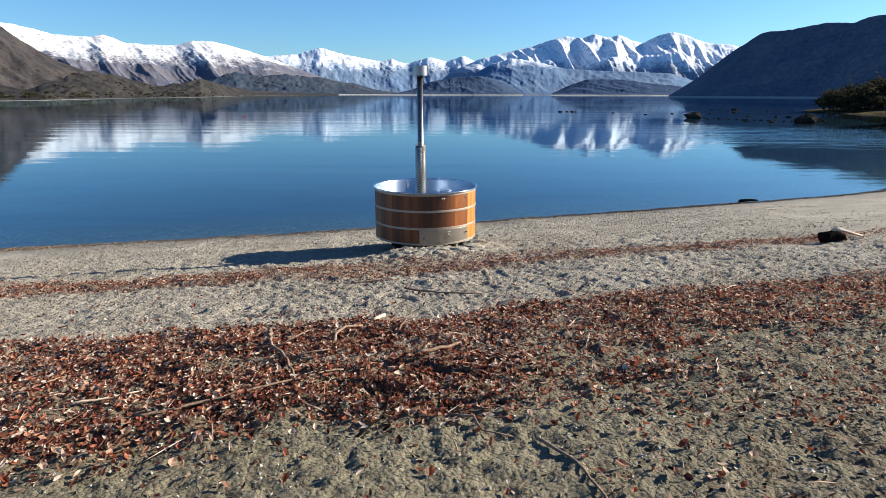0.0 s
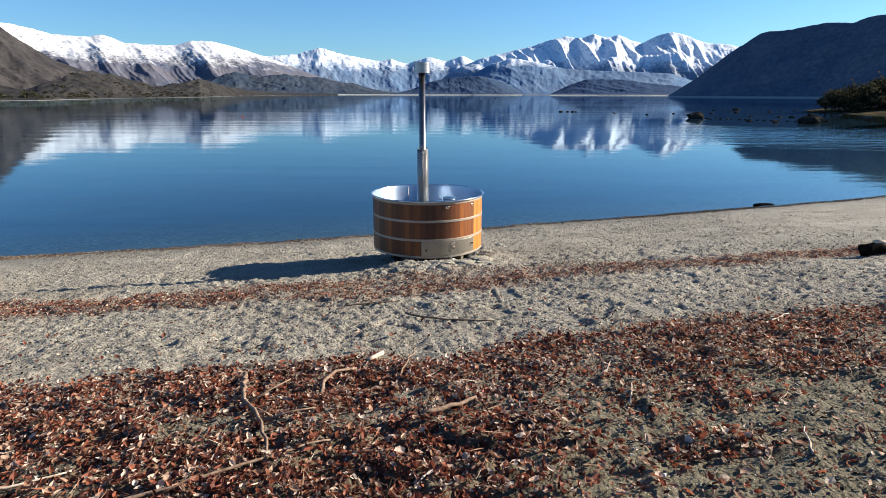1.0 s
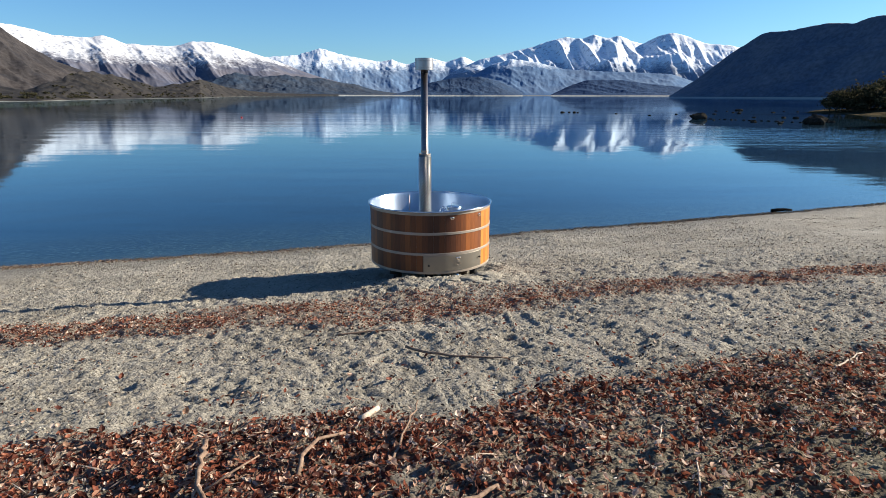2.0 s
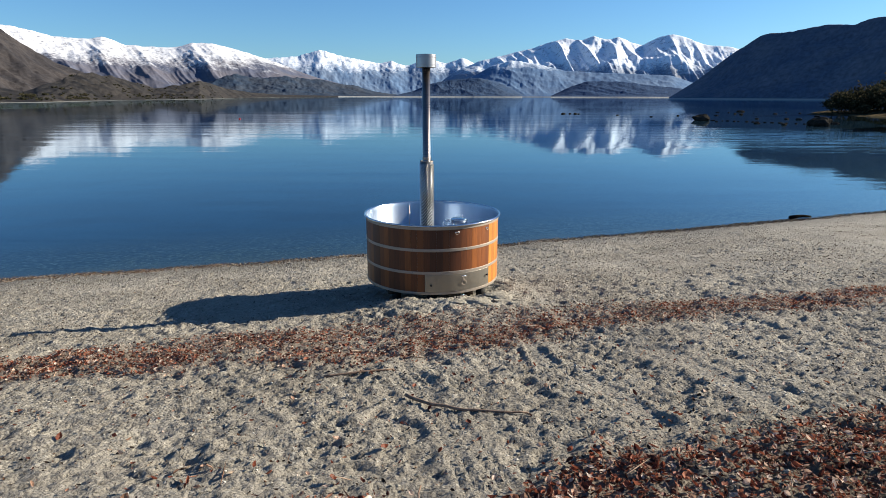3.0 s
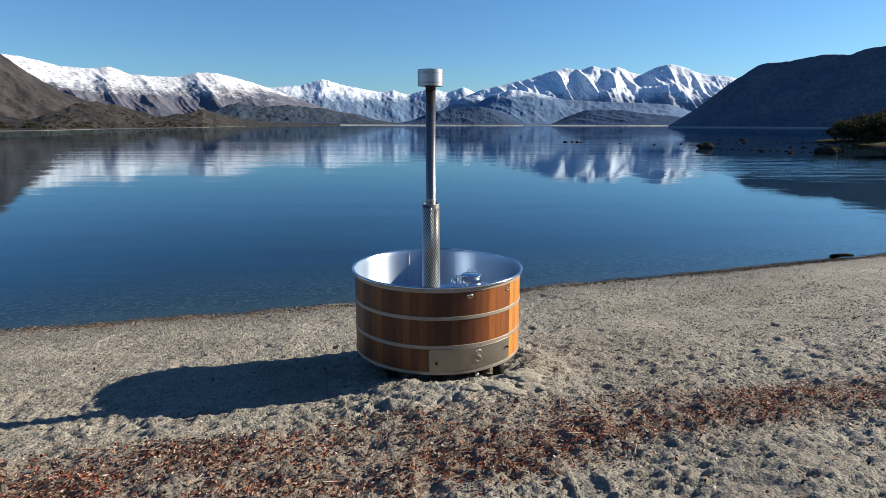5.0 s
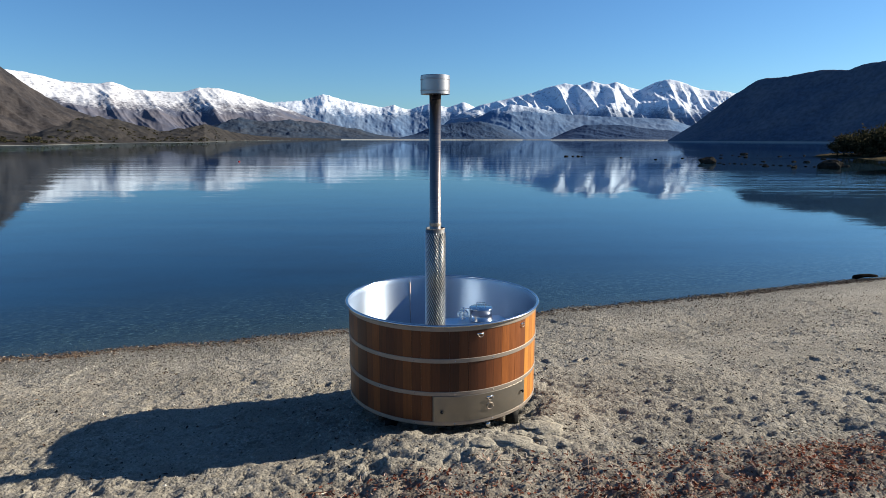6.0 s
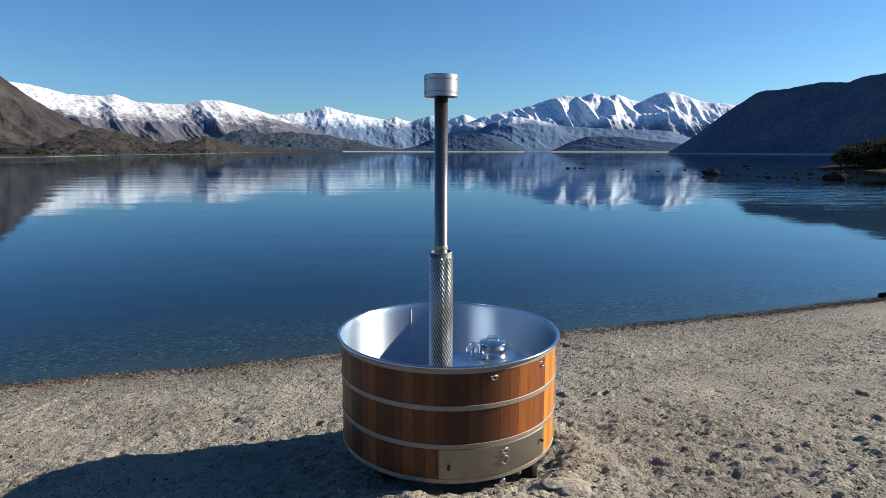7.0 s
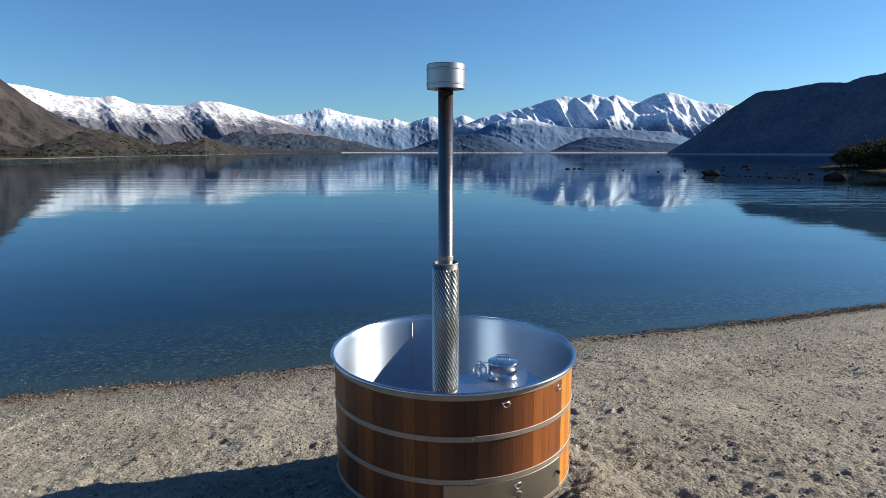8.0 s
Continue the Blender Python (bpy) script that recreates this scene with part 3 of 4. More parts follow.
# bluish rock and woodland colours of the far ranges hold the distance haze
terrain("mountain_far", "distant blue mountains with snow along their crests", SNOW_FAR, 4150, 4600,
        mountain_material("hazy_far_range_rock", (0.115, 0.19, 0.31), (0.16, 0.215, 0.30), 195, 60, grit=0.2, snow=(0.64, 0.69, 0.76), relief=0.12), 3, 0.10, 1.2, 0.02, nu=380, nv=64, lean=3.4, pitch=3.2)
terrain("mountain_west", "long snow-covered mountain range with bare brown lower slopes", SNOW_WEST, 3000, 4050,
        mountain_material("hazy_snowy_range_rock", (0.078, 0.09, 0.132), (0.112, 0.107, 0.126), 192, 75, grit=0.2, snow=(0.56, 0.575, 0.61), relief=0.15), 3, 0.16, 1.2, 0.02, bow=1.15, nu=560, nv=90, lean=4.0, pitch=3.6)
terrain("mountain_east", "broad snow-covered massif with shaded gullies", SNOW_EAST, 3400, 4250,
        mountain_material("hazy_snowy_massif_rock", (0.135, 0.195, 0.295), (0.21, 0.23, 0.275), 165, 60, grit=0.2, snow=(0.66, 0.71, 0.78), relief=0.25), 11, 0.2, 1.2, 0.02, nu=520, nv=84, lean=3.2, pitch=2.0)
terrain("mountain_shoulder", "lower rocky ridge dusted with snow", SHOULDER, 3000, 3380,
        mountain_material("hazy_dusted_ridge_rock", (0.085, 0.155, 0.27), (0.12, 0.178, 0.27), 155, 30, grit=0.2, snow=(0.56, 0.62, 0.70), relief=0.15), 19, 0.11, 1.2, 0.02, nu=360, lean=4.0, pitch=3.4)
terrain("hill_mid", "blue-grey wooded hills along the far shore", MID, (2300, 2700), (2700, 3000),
        mountain_material("hazy_wooded_hill", (0.018, 0.034, 0.062), (0.042, 0.052, 0.07), patch=2, grit=0.45, relief=0.3), 23, 0.4, 0.9, 0.07, nu=300, category="hill")
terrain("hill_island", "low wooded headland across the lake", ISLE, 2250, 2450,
        mountain_material("hazy_wooded_headland", (0.022, 0.05, 0.105), (0.04, 0.066, 0.115), patch=3), 29, 0.3, 0.8, 0.04, nu=240, category="hill")
# this headland's shade and haze are put into its dark blue colour
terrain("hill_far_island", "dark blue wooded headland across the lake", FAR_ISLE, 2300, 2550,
        mountain_material("hazy_shaded_headland", (0.013, 0.04, 0.10), (0.022, 0.05, 0.108), patch=3), 37, 0.3, 0.8, 0.04, nu=240, category="hill")
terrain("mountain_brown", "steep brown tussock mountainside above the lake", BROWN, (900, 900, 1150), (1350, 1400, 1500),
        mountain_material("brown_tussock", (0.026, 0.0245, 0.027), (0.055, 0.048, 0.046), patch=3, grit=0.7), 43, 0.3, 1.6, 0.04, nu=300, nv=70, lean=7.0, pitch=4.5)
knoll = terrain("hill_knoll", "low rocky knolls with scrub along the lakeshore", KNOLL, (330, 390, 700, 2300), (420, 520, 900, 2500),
        mountain_material("scrubby_knoll", (0.012, 0.012, 0.013), (0.042, 0.037, 0.033), patch=9, grit=0.8, glint_line=0.07), 51, 0.5, 1.0, 0.10, nu=420, nv=50, category="hill")
# haze is mixed into the bluish base colours of this slope
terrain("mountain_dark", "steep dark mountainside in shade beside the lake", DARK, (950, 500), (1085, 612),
        mountain_material("hazy_shaded_bush_slope", (0.07, 0.092, 0.135), (0.115, 0.125, 0.155), patch=4, glint_line=1.6), 61, 0.2, 0.9, 0.014, nu=420, nv=70, lean=-3.0, pitch=5.0)


# ---- the hot tub ----
def lathe(profile, n=96, closed=False, start=0.0, stop=360.0):
    """Turns (radius, height) pairs round the z axis."""
    bm = bmesh.new()
    full = abs(stop - start) >= 359.9
    steps = n if full else n + 1
    rings = []
    for k in range(steps):
        a = radians(start + (stop - start) * k / n)
        rings.append([bm.verts.new((r * math.cos(a), r * math.sin(a), z)) for r, z in profile])
    m = len(profile)
    for k in range(steps if full else steps - 1):
        p, q = rings[k], rings[(k + 1) % steps]
        for j in range(m if closed else m - 1):
            bm.faces.new((p[j], q[j], q[(j + 1) % m], p[(j + 1) % m]))
    if closed and not full:
        bm.faces.new(rings[0])
        bm.faces.new(rings[-1][::-1])
    return bm


def ring_profile(r0, r1, z0, z1, b=0.0015):
    c = 2.2 * b
    return [(r0, z0), (r1 - c, z0), (r1 - b, z0), (r1, z0 + b), (r1, z0 + c), (r1, z1 - c), (r1, z1 - b), (r1 - b, z1), (r1 - c, z1), (r0, z1)]


def tube(points, radius, sides=10, taper=1.0):
    """A round bar along points, thinning to taper times its radius."""
    bm = bmesh.new()
    pts = [Vector(p) for p in points]
    rings = []
    for k, p in enumerate(pts):
        d = (pts[min(k + 1, len(pts) - 1)] - pts[max(k - 1, 0)]).normalized()
        a = d.orthogonal().normalized() if k == 0 else (rings[-1][1] - d * rings[-1][1].dot(d)).normalized()
        c = d.cross(a)
        r = radius * (1 + (taper - 1) * k / (len(pts) - 1))
        rings.append(([bm.verts.new(p + r * (math.cos(t) * a + math.sin(t) * c)) for t in np.linspace(0, 2 * math.pi, sides, endpoint=False)], a))
    for (p, _), (q, _) in zip(rings, rings[1:]):
        for j in range(sides):
            bm.faces.new((p[j], p[(j + 1) % sides], q[(j + 1) % sides], q[j]))
    bm.faces.new(rings[0][0][::-1])
    bm.faces.new(rings[-1][0])
    return bm


def block(x0, x1, y0, y1, z0, z1, bevel=0.004):
    bm = bmesh.new()
    bmesh.ops.create_cube(bm, size=1, matrix=Matrix.Translation(((x0 + x1) / 2, (y0 + y1) / 2, (z0 + z1) / 2)) @ Matrix.Diagonal((x1 - x0, y1 - y0, z1 - z0, 1)))
    if bevel:
        bmesh.ops.bevel(bm, geom=bm.edges[:], offset=bevel, segments=2, affect="EDGES")
    return bm


def on_wall(angle, z, r):
    a = radians(angle)
    return Vector((r * math.cos(a), r * math.sin(a), z))


def arc_points(angle, z, r, radius, a0, a1, n=12, out=0.0):
    """Points of a small arc that stands on the tub's wall."""
    a = radians(angle)
    side, up, n_out = Vector((-math.sin(a), math.cos(a), 0)), Vector((0, 0, 1)), Vector((math.cos(a), math.sin(a), 0))
    c = on_wall(angle, z, r)
    return [c + radius * (math.cos(t) * side + math.sin(t) * up) + out * n_out for t in np.linspace(radians(a0), radians(a1), n)]


def hot_tub():
    tub = tagged(new("hot_tub"), "round cedar hot tub with steel bands, standing on the beach", "hot tub")
    tub.location = (*TUB, TUB_Z)
    H = 0.95
    # rolled rim and liner
    rim = [(0.984 + 0.016 * math.cos(t), H - 0.002 + 0.013 * math.sin(t)) for t in np.linspace(0, 2 * math.pi, 14, endpoint=False)]
    part("rim", lathe(rim, 128, True), RIMSTEEL, tub, "rolled stainless steel rim")
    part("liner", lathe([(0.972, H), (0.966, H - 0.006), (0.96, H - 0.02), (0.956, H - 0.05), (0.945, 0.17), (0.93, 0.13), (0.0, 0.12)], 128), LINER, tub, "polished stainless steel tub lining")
    seam = part("seam", block(-0.004, 0.004, -0.002, 0.002, 0.2, H - 0.05, 0.001), STEEL, tub)
    seam.matrix_basis = pose(-0.4, 0.862, 0, 0, 0, 25)
    # bands
    for z0, z1 in ((0.893, 0.938), (0.597, 0.637), (0.284, 0.323), (0.0, 0.036)):
        band = part("band", lathe(ring_profile(0.966, 0.9715, z0, z1), 128, True), STEEL, tub, "stainless steel band")
        for a in range(-170, 181, 22):
            if z0 < 0.8:
                bolt = part("rivet", lathe([(0.006, 0.0), (0.0055, 0.002), (0.003, 0.0034), (0.0, 0.004)], 8), CHROME, band)
                bolt.matrix_basis = Matrix.Translation(on_wall(a, (z0 + z1) / 2, 0.971)) @ pose(0, 0, 0, 0, 90, 0).to_3x3().to_4x4() if a == 0 else Matrix.Translation(on_wall(a, (z0 + z1) / 2, 0.971)) @ pose(0, 0, 0, 0, 0, a) @ pose(0, 0, 0, 0, 90, 0)
    # access panel over the firebox, with its knobs and pull
    panel = part("access_panel", lathe(ring_profile(0.9655, 0.9745, 0.038, 0.283), 40, True, -94, -34), PANEL, tub, "curved brushed steel access panel")
    knob_shape = [(0.0, 0.03), (0.012, 0.029), (0.016, 0.022), (0.012, 0.014), (0.008, 0.01), (0.008, 0.0)]
    for a, z in ((-89, 0.14), (-37.5, 0.185)):
        knob = part("knob", lathe(knob_shape, 16), BLACK, panel, "small black knob")
        knob.matrix_basis = Matrix.Translation(on_wall(a, z, 0.974)) @ pose(0, 0, 0, 0, 0, a) @ pose(0, 0, 0, 0, 90, 0)
    part("pull_ring", tube(arc_points(-62, 0.152, 0.974, 0.032, 0, 360, 24, 0.008), 0.0035, 8), STEEL, panel, "dull steel ring pull")
    part("catch", tube(arc_points(-62, 0.236, 0.974, 0.028, 180, 360, 12, 0.010), 0.004, 8), STEEL, panel, "dull steel catch")
    plate = part("catch_plate", block(-0.035, 0.035, -0.0015, 0.0015, -0.008, 0.008, 0.001), CHROME, panel)
    plate.matrix_basis = Matrix.Translation(on_wall(-62, 0.238, 0.976)) @ pose(0, 0, 0, 0, 0, 28)
    # lid hooks below the rim
    for a in (-68, -37, 140):
        hook = part("hook", tube(arc_points(a, 0.852, 0.966, 0.026, 180, 360, 12, 0.010), 0.0035, 8), STEEL, tub, "small chrome lid hook")
        eye = part("hook_plate", block(-0.032, 0.032, -0.002, 0.002, -0.006, 0.006, 0.001), CHROME, hook)
        eye.matrix_basis = Matrix.Translation(on_wall(a, 0.855, 0.967)) @ pose(0, 0, 0, 0, 0, a + 90)
    # firebox: a steel chamber behind the panel, its flat top just under the rim
    TOP = 0.78
    bm = bmesh.new()
    rim_pts = [on_wall(t, 0, 0.936) for t in np.linspace(-95, -31, 28)] + [Vector((0.585, -0.065, 0)), Vector((-0.14, -0.25, 0))]
    low = [bm.verts.new((p.x, p.y, 0.13)) for p in rim_pts]
    high = [bm.verts.new((p.x, p.y, TOP)) for p in rim_pts]
    for k in range(30):
        bm.faces.new((low[k], low[(k + 1) % 30], high[(k + 1) % 30], high[k]))
    bm.faces.new(high)
    bm.faces.new(low[::-1])
    part("firebox", bm, DECK, tub, "stainless steel firebox with flat top", False)
    # stoking hatch with its wire handle
    hatch = part("stoking_hatch", lathe([(0.122, TOP), (0.122, TOP + 0.004), (0.114, TOP + 0.006), (0.114, TOP + 0.108), (0.119, TOP + 0.11), (0.119, TOP + 0.12), (0.114, TOP + 0.123), (0.0, TOP + 0.125)], 48), RIMSTEEL, tub, "round steel stoking hatch with lid")
    hatch.location = (0.395, -0.20, 0)
    lid_z = TOP + 0.124
    part("hatch_handle", tube([(-0.048, 0, lid_z - 0.003), (-0.048, 0, lid_z + 0.04), (-0.04, 0, lid_z + 0.048), (0.04, 0, lid_z + 0.048), (0.048, 0, lid_z + 0.04), (0.048, 0, lid_z - 0.003)], 0.004, 8), CHROME, hatch, "bent wire handle")
    # filling tap
    tap = part("tap", lathe([(0.026, TOP), (0.026, TOP + 0.005), (0.014, TOP + 0.008), (0.013, TOP + 0.06), (0.02, TOP + 0.064), (0.02, TOP + 0.085), (0.011, TOP + 0.09), (0.011, TOP + 0.098), (0.022, TOP + 0.101), (0.022, TOP + 0.117), (0.0, TOP + 0.12)], 24), CHROME, tub, "chrome tap")
    tap.location = (0.215, -0.21, 0)
    arc = [(0.012 + 0.032 * math.sin(t), -0.012 * t, TOP + 0.058 + 0.03 * math.cos(t) - 0.012 * max(t - 1.2, 0)) for t in np.linspace(0, 2.2, 10)]
    part("spout", tube(arc, 0.0125, 10), CHROME, tap)
    part("spout", tube([(-p[0], p[1], p[2]) for p in arc], 0.0125, 10), CHROME, tap)
    part("tap_pipe", tube([(0.02, 0.0, TOP + 0.108), (0.07, 0.01, TOP + 0.108), (0.105, 0.02, TOP + 0.106)], 0.006, 8), CHROME, tap)
    # flue: pipe, guard sleeve and cowl
    fx, fy = -0.055, -0.55
    pipe = part("flue_pipe", lathe([(0.052, TOP), (0.052, 2.98), (0.047, 2.98), (0.047, TOP)], 40), FLUE, tub, "tall stainless steel flue pipe")
    pipe.location = (fx, fy, 0)
    for z in (TOP + 0.003, 1.78):
        part("collar", lathe(ring_profile(0.05, 0.0545, z, z + 0.03), 40, True), STEEL, pipe)
    guard = part("flue_guard", lathe([(0.088, TOP + 0.02), (0.089, TOP + 0.02), (0.089, 1.76), (0.086, 1.76), (0.086, TOP + 0.02)], 48), GUARD, pipe, "perforated steel heat guard")
    for z in (TOP + 0.02, 1.752):
        part("guard_ring", lathe(ring_profile(0.088, 0.0905, z, z + 0.01), 40, True), STEEL, guard)
    fin = bmesh.new()
    for row in range(40):
        z0 = TOP + 0.05 + row * 0.0225
        for k in range(24):
            a0 = radians(360 / 24 * (k + 0.5 * (row % 2)))
            quad = []
            for da, dz, dr in ((-0.085, 0.0125, 0.0), (-0.02, 0.0125, 0.0), (0.095, -0.0125, 0.0), (0.03, -0.0125, 0.0)):
                quad.append((a0 + da, z0 + dz, 0.0892 + dr))
            ring = [fin.verts.new((r * math.cos(a), r * math.sin(a), z)) for a, z, r in quad]
            mid = [fin.verts.new((0.0965 * math.cos(a0 + d), 0.0965 * math.sin(a0 + d), z0 + e)) for d, e in ((-0.05, 0.0095), (0.06, -0.0095))]
            for f in ((ring[0], mid[0], mid[1], ring[3]), (ring[1], ring[2], mid[1], mid[0]), (ring[0], ring[1], mid[0]), (ring[2], ring[3], mid[1])):
                fin.faces.new(f)
    part("guard_louvres", fin, LOUVRE, guard, "pressed diagonal louvres", False)
    zc = 2.925
    part("cowl", lathe([(0.052, zc + 0.06), (0.122, zc + 0.05), (0.126, zc + 0.037), (0.130, zc + 0.037), (0.130, zc + 0.062), (0.1325, zc + 0.065), (0.1325, zc + 0.071), (0.130, zc + 0.074), (0.130, zc + 0.158), (0.1325, zc + 0.161), (0.1325, zc + 0.167), (0.130, zc + 0.17), (0.130, zc + 0.194), (0.127, zc + 0.199), (0.0, zc + 0.204)], 96), COWL, pipe, "round stainless steel cowl", False)
    # staves
    n, w = 70, 360 / 70
    bm = lathe([(0.961, 0.004), (0.9635, 0.004), (0.9655, 0.006), (0.9655, 0.922), (0.9635, 0.925), (0.961, 0.925)], 3, True, -w / 2 + 0.025, w / 2 - 0.025)
    stave_me = part("stave", bm, CEDAR, tub, "", True)
    shape = stave_me.data
    shape.polygons.foreach_set("use_smooth", np.zeros(len(shape.polygons), dtype=bool))
    # board tones vary, and the brighter right-hand ones paint in the sunlit side: (bearing from which it holds, tone)
    boards = ((-180, 0.4), (-172, 0.28), (-164, 0.46), (-158, 0.34), (-152, 0.48), (-146, 0.24), (-137, 0.42), (-130, 0.55), (-125, 0.3), (-112, 0.52), (-107, 0.36), (-101, 0.46), (-96, 0.36), (-91, 0.28), (-86, 0.16), (-78, 0.33), (-70, 0.37), (-61, 0.5), (-53, 0.72), (-47, 0.62), (-41, 0.55), (-35, 0.92), (20, 0.5))
    stave_me["tone"] = 0.85
    for k in range(1, n):
        s = new("stave", shape)
        s.parent = tub
        a = (k * w + 180) % 360 - 180
        s["tone"] = min(max([v for b, v in boards if a >= b][-1] + random.uniform(-0.07, 0.07), 0.02), 1.0)
        s.matrix_basis = pose(0, 0, 0, 0, 0, k * w + random.uniform(-0.06, 0.06))
    # bearers and feet that carry the tub down to the sloping sand
    for off in (-0.55, 0.0, 0.55):
        part("bearer", block(off - 0.045, off + 0.045, -0.72, 0.72, -0.075, -0.002), TIMBER, tub, "dark timber bearer")
    for px, py in ((-0.55, 0.6), (0.0, 0.65), (0.55, 0.6), (-0.5, -0.45), (0.0, -0.5), (0.5, -0.45), (0.70, -0.50)):
        gz = float(ground_z(np.array(TUB[0] + px), np.array(TUB[1] + py))) - TUB_Z
        part("foot", block(px - 0.06, px + 0.06, py - 0.06, py + 0.06, min(gz, -0.08) - 0.04, -0.07 if px < 0.7 else -0.004), BLACK, tub, "black support block")
    drain = part("drain_tap", lathe([(0.016, -0.01), (0.016, 0.04), (0.024, 0.045), (0.024, 0.06), (0.0, 0.062)], 16), CHROME, tub, "chrome drain tap under the tub")
    drain.matrix_basis = Matrix.Translation(on_wall(-62, -0.045, 0.9)) @ pose(0, 0, 0, 0, 0, -62) @ pose(0, 0, 0, 0, 90, 0)
    return tub


LOUVRE = steel_material("louvre_steel", (0.75, 0.74, 0.72), 0.38, 0.04, True, dirt=0.2)
# dark base colour paints the shaded gaps between the bright louvres
GUARD = steel_material("guard_gap_steel", (0.2, 0.2, 0.2), 0.4, 0.05, True, dirt=0.5)
# firebox steel has the mirrored sky's blue in its base colour too
DECK = steel_material("firebox_steel", (0.42, 0.49, 0.58), 0.33, 0.05, dirt=0.15)
COWL = steel_material("cowl_steel", (0.34, 0.34, 0.36), 0.36, 0.06, True, dirt=0.15)
hot_tub()


# ---- loose things on the beach ----
def stick(label, points, radius, material, taper=0.5, name="stick", wob=0.012, branches=()):
    """A crooked stick lying along ground points (x, y, height above the sand)."""
    random.seed(len(label) * 7 + int(abs(points[0][0]) * 100))
    dense = []
    for (x0, y0, h0), (x1, y1, h1) in zip(points, points[1:]):
        n = max(2, int(math.hypot(x1 - x0, y1 - y0) / 0.06))
        dense += [(x0 + (x1 - x0) * k / n, y0 + (y1 - y0) * k / n, h0 + (h1 - h0) * k / n) for k in range(n)]
    dense.append(points[-1])
    flat = [float(ground_z(np.array(x), np.array(y))) for x, y, _ in dense]
    level = np.convolve(np.pad(flat, 3, "edge"), np.ones(7) / 7, "valid")
    path = [(x + random.uniform(-wob, wob), y + random.uniform(-wob, wob), z + h + radius * 0.75 + random.uniform(0, wob * 0.4)) for (x, y, h), z in zip(dense, level)]
    ob = part(name, tube(path, radius, 7, taper), material)
    tagged(ob, label, "driftwood" if name != "twig" else "twig")
    for at, dx, dy, dz in branches:
        p = Vector(path[int(at * (len(path) - 1))])
        q = p + Vector((dx, dy, dz))
        m = (p + q) / 2 + Vector((0.02, 0.01, 0.015))
        part("side_branch", tube([p, m, q], radius * 0.5, 6, 0.5), material, ob)
    return ob


stick("forked brown stick lying in the leaves", [(-1.48, 3.86, 0.03), (-1.34, 3.4, 0.04), (-1.08, 3.0, 0.04), (-0.93, 2.62, 0.03)], 0.017, BARK, 0.5, branches=((0.5, 0.22, 0.25, 0.05), (0.75, 0.3, 0.12, 0.03)))
stick("short curled brown root among leaves", [(-0.83, 3.5, 0.02), (-0.85, 3.66, 0.05), (-0.79, 3.84, 0.06), (-0.66, 3.98, 0.03)], 0.015, BARK, 0.6, "root", 0.005)
stick("thin brown twig leaning on leaves", [(-0.34, 3.66, 0.02), (-0.28, 4.05, 0.05), (-0.23, 4.42, 0.08)], 0.009, BARK, 0.5, "twig")
stick("short bleached chunk of driftwood", [(-0.6, 4.19, 0.02), (-0.5, 4.34, 0.03)], 0.022, PALE, 0.8, "driftwood_chunk", 0.003)
stick("reddish-brown stick across the leaves", [(-0.1, 3.04, 0.02), (0.08, 3.16, 0.03), (0.24, 3.3, 0.02)], 0.018, BARK, 0.6)
stick("long thin brown twig on the leaf band", [(-1.75, 2.05, 0.02), (-1.2, 2.3, 0.03), (-0.85, 2.55, 0.03), (-0.6, 2.75, 0.03)], 0.012, BARK, 0.5, "twig")
stick("curved dark twig on the sand", [(-0.44, 5.9, 0.01), (-0.25, 5.72, 0.02), (0.02, 5.6, 0.01), (0.49, 5.54, 0.0)], 0.015, BARK, 0.5, "twig", 0.008)
stick("straight brown twig on the sand", [(-1.2, 6.45, 0.0), (-0.9, 6.5, 0.01), (-0.6, 6.56, 0.0)], 0.013, BARK, 0.7, "twig", 0.006)
stick("dark curved twig at the edge of the leaves", [(0.13, 1.98, 0.02), (0.29, 1.9, 0.05), (0.33, 1.78, 0.02), (0.5, 1.74, 0.01)], 0.008, BARK, 0.5, "twig", 0.006)
stick("forked dark twig standing up from the sand", [(-0.36, 1.76, 0.0), (-0.24, 1.95, 0.03), (-0.2, 2.18, 0.1)], 0.008, DARKWOOD, 0.6, "twig", 0.006, ((0.5, 0.05, -0.12, 0.03),))
stick("pale twig lying on bare sand", [(1.9, 2.45, 0.01), (2.02, 2.75, 0.02)], 0.006, PALE, 0.6, "twig", 0.006)
stick("long thin twig lying on the sand", [(0.62, 1.72, 0.0), (0.78, 1.45, 0.01), (0.86, 1.1, 0.01)], 0.010, BARK, 0.6, "twig")
stick("short pale stick among leaves", [(1.22, 3.25, 0.02), (1.3, 3.5, 0.03)], 0.007, PALE, 0.6, "twig", 0.005)
stick("pale stick on the leaf band", [(2.9, 4.9, 0.02), (3.3, 5.2, 0.04)], 0.009, PALE, 0.5, "twig")
stick("pale splintered stick in the leaves", [(-2.3, 2.3, 0.03), (-1.95, 2.5, 0.03)], 0.009, PALE, 0.5, "twig")


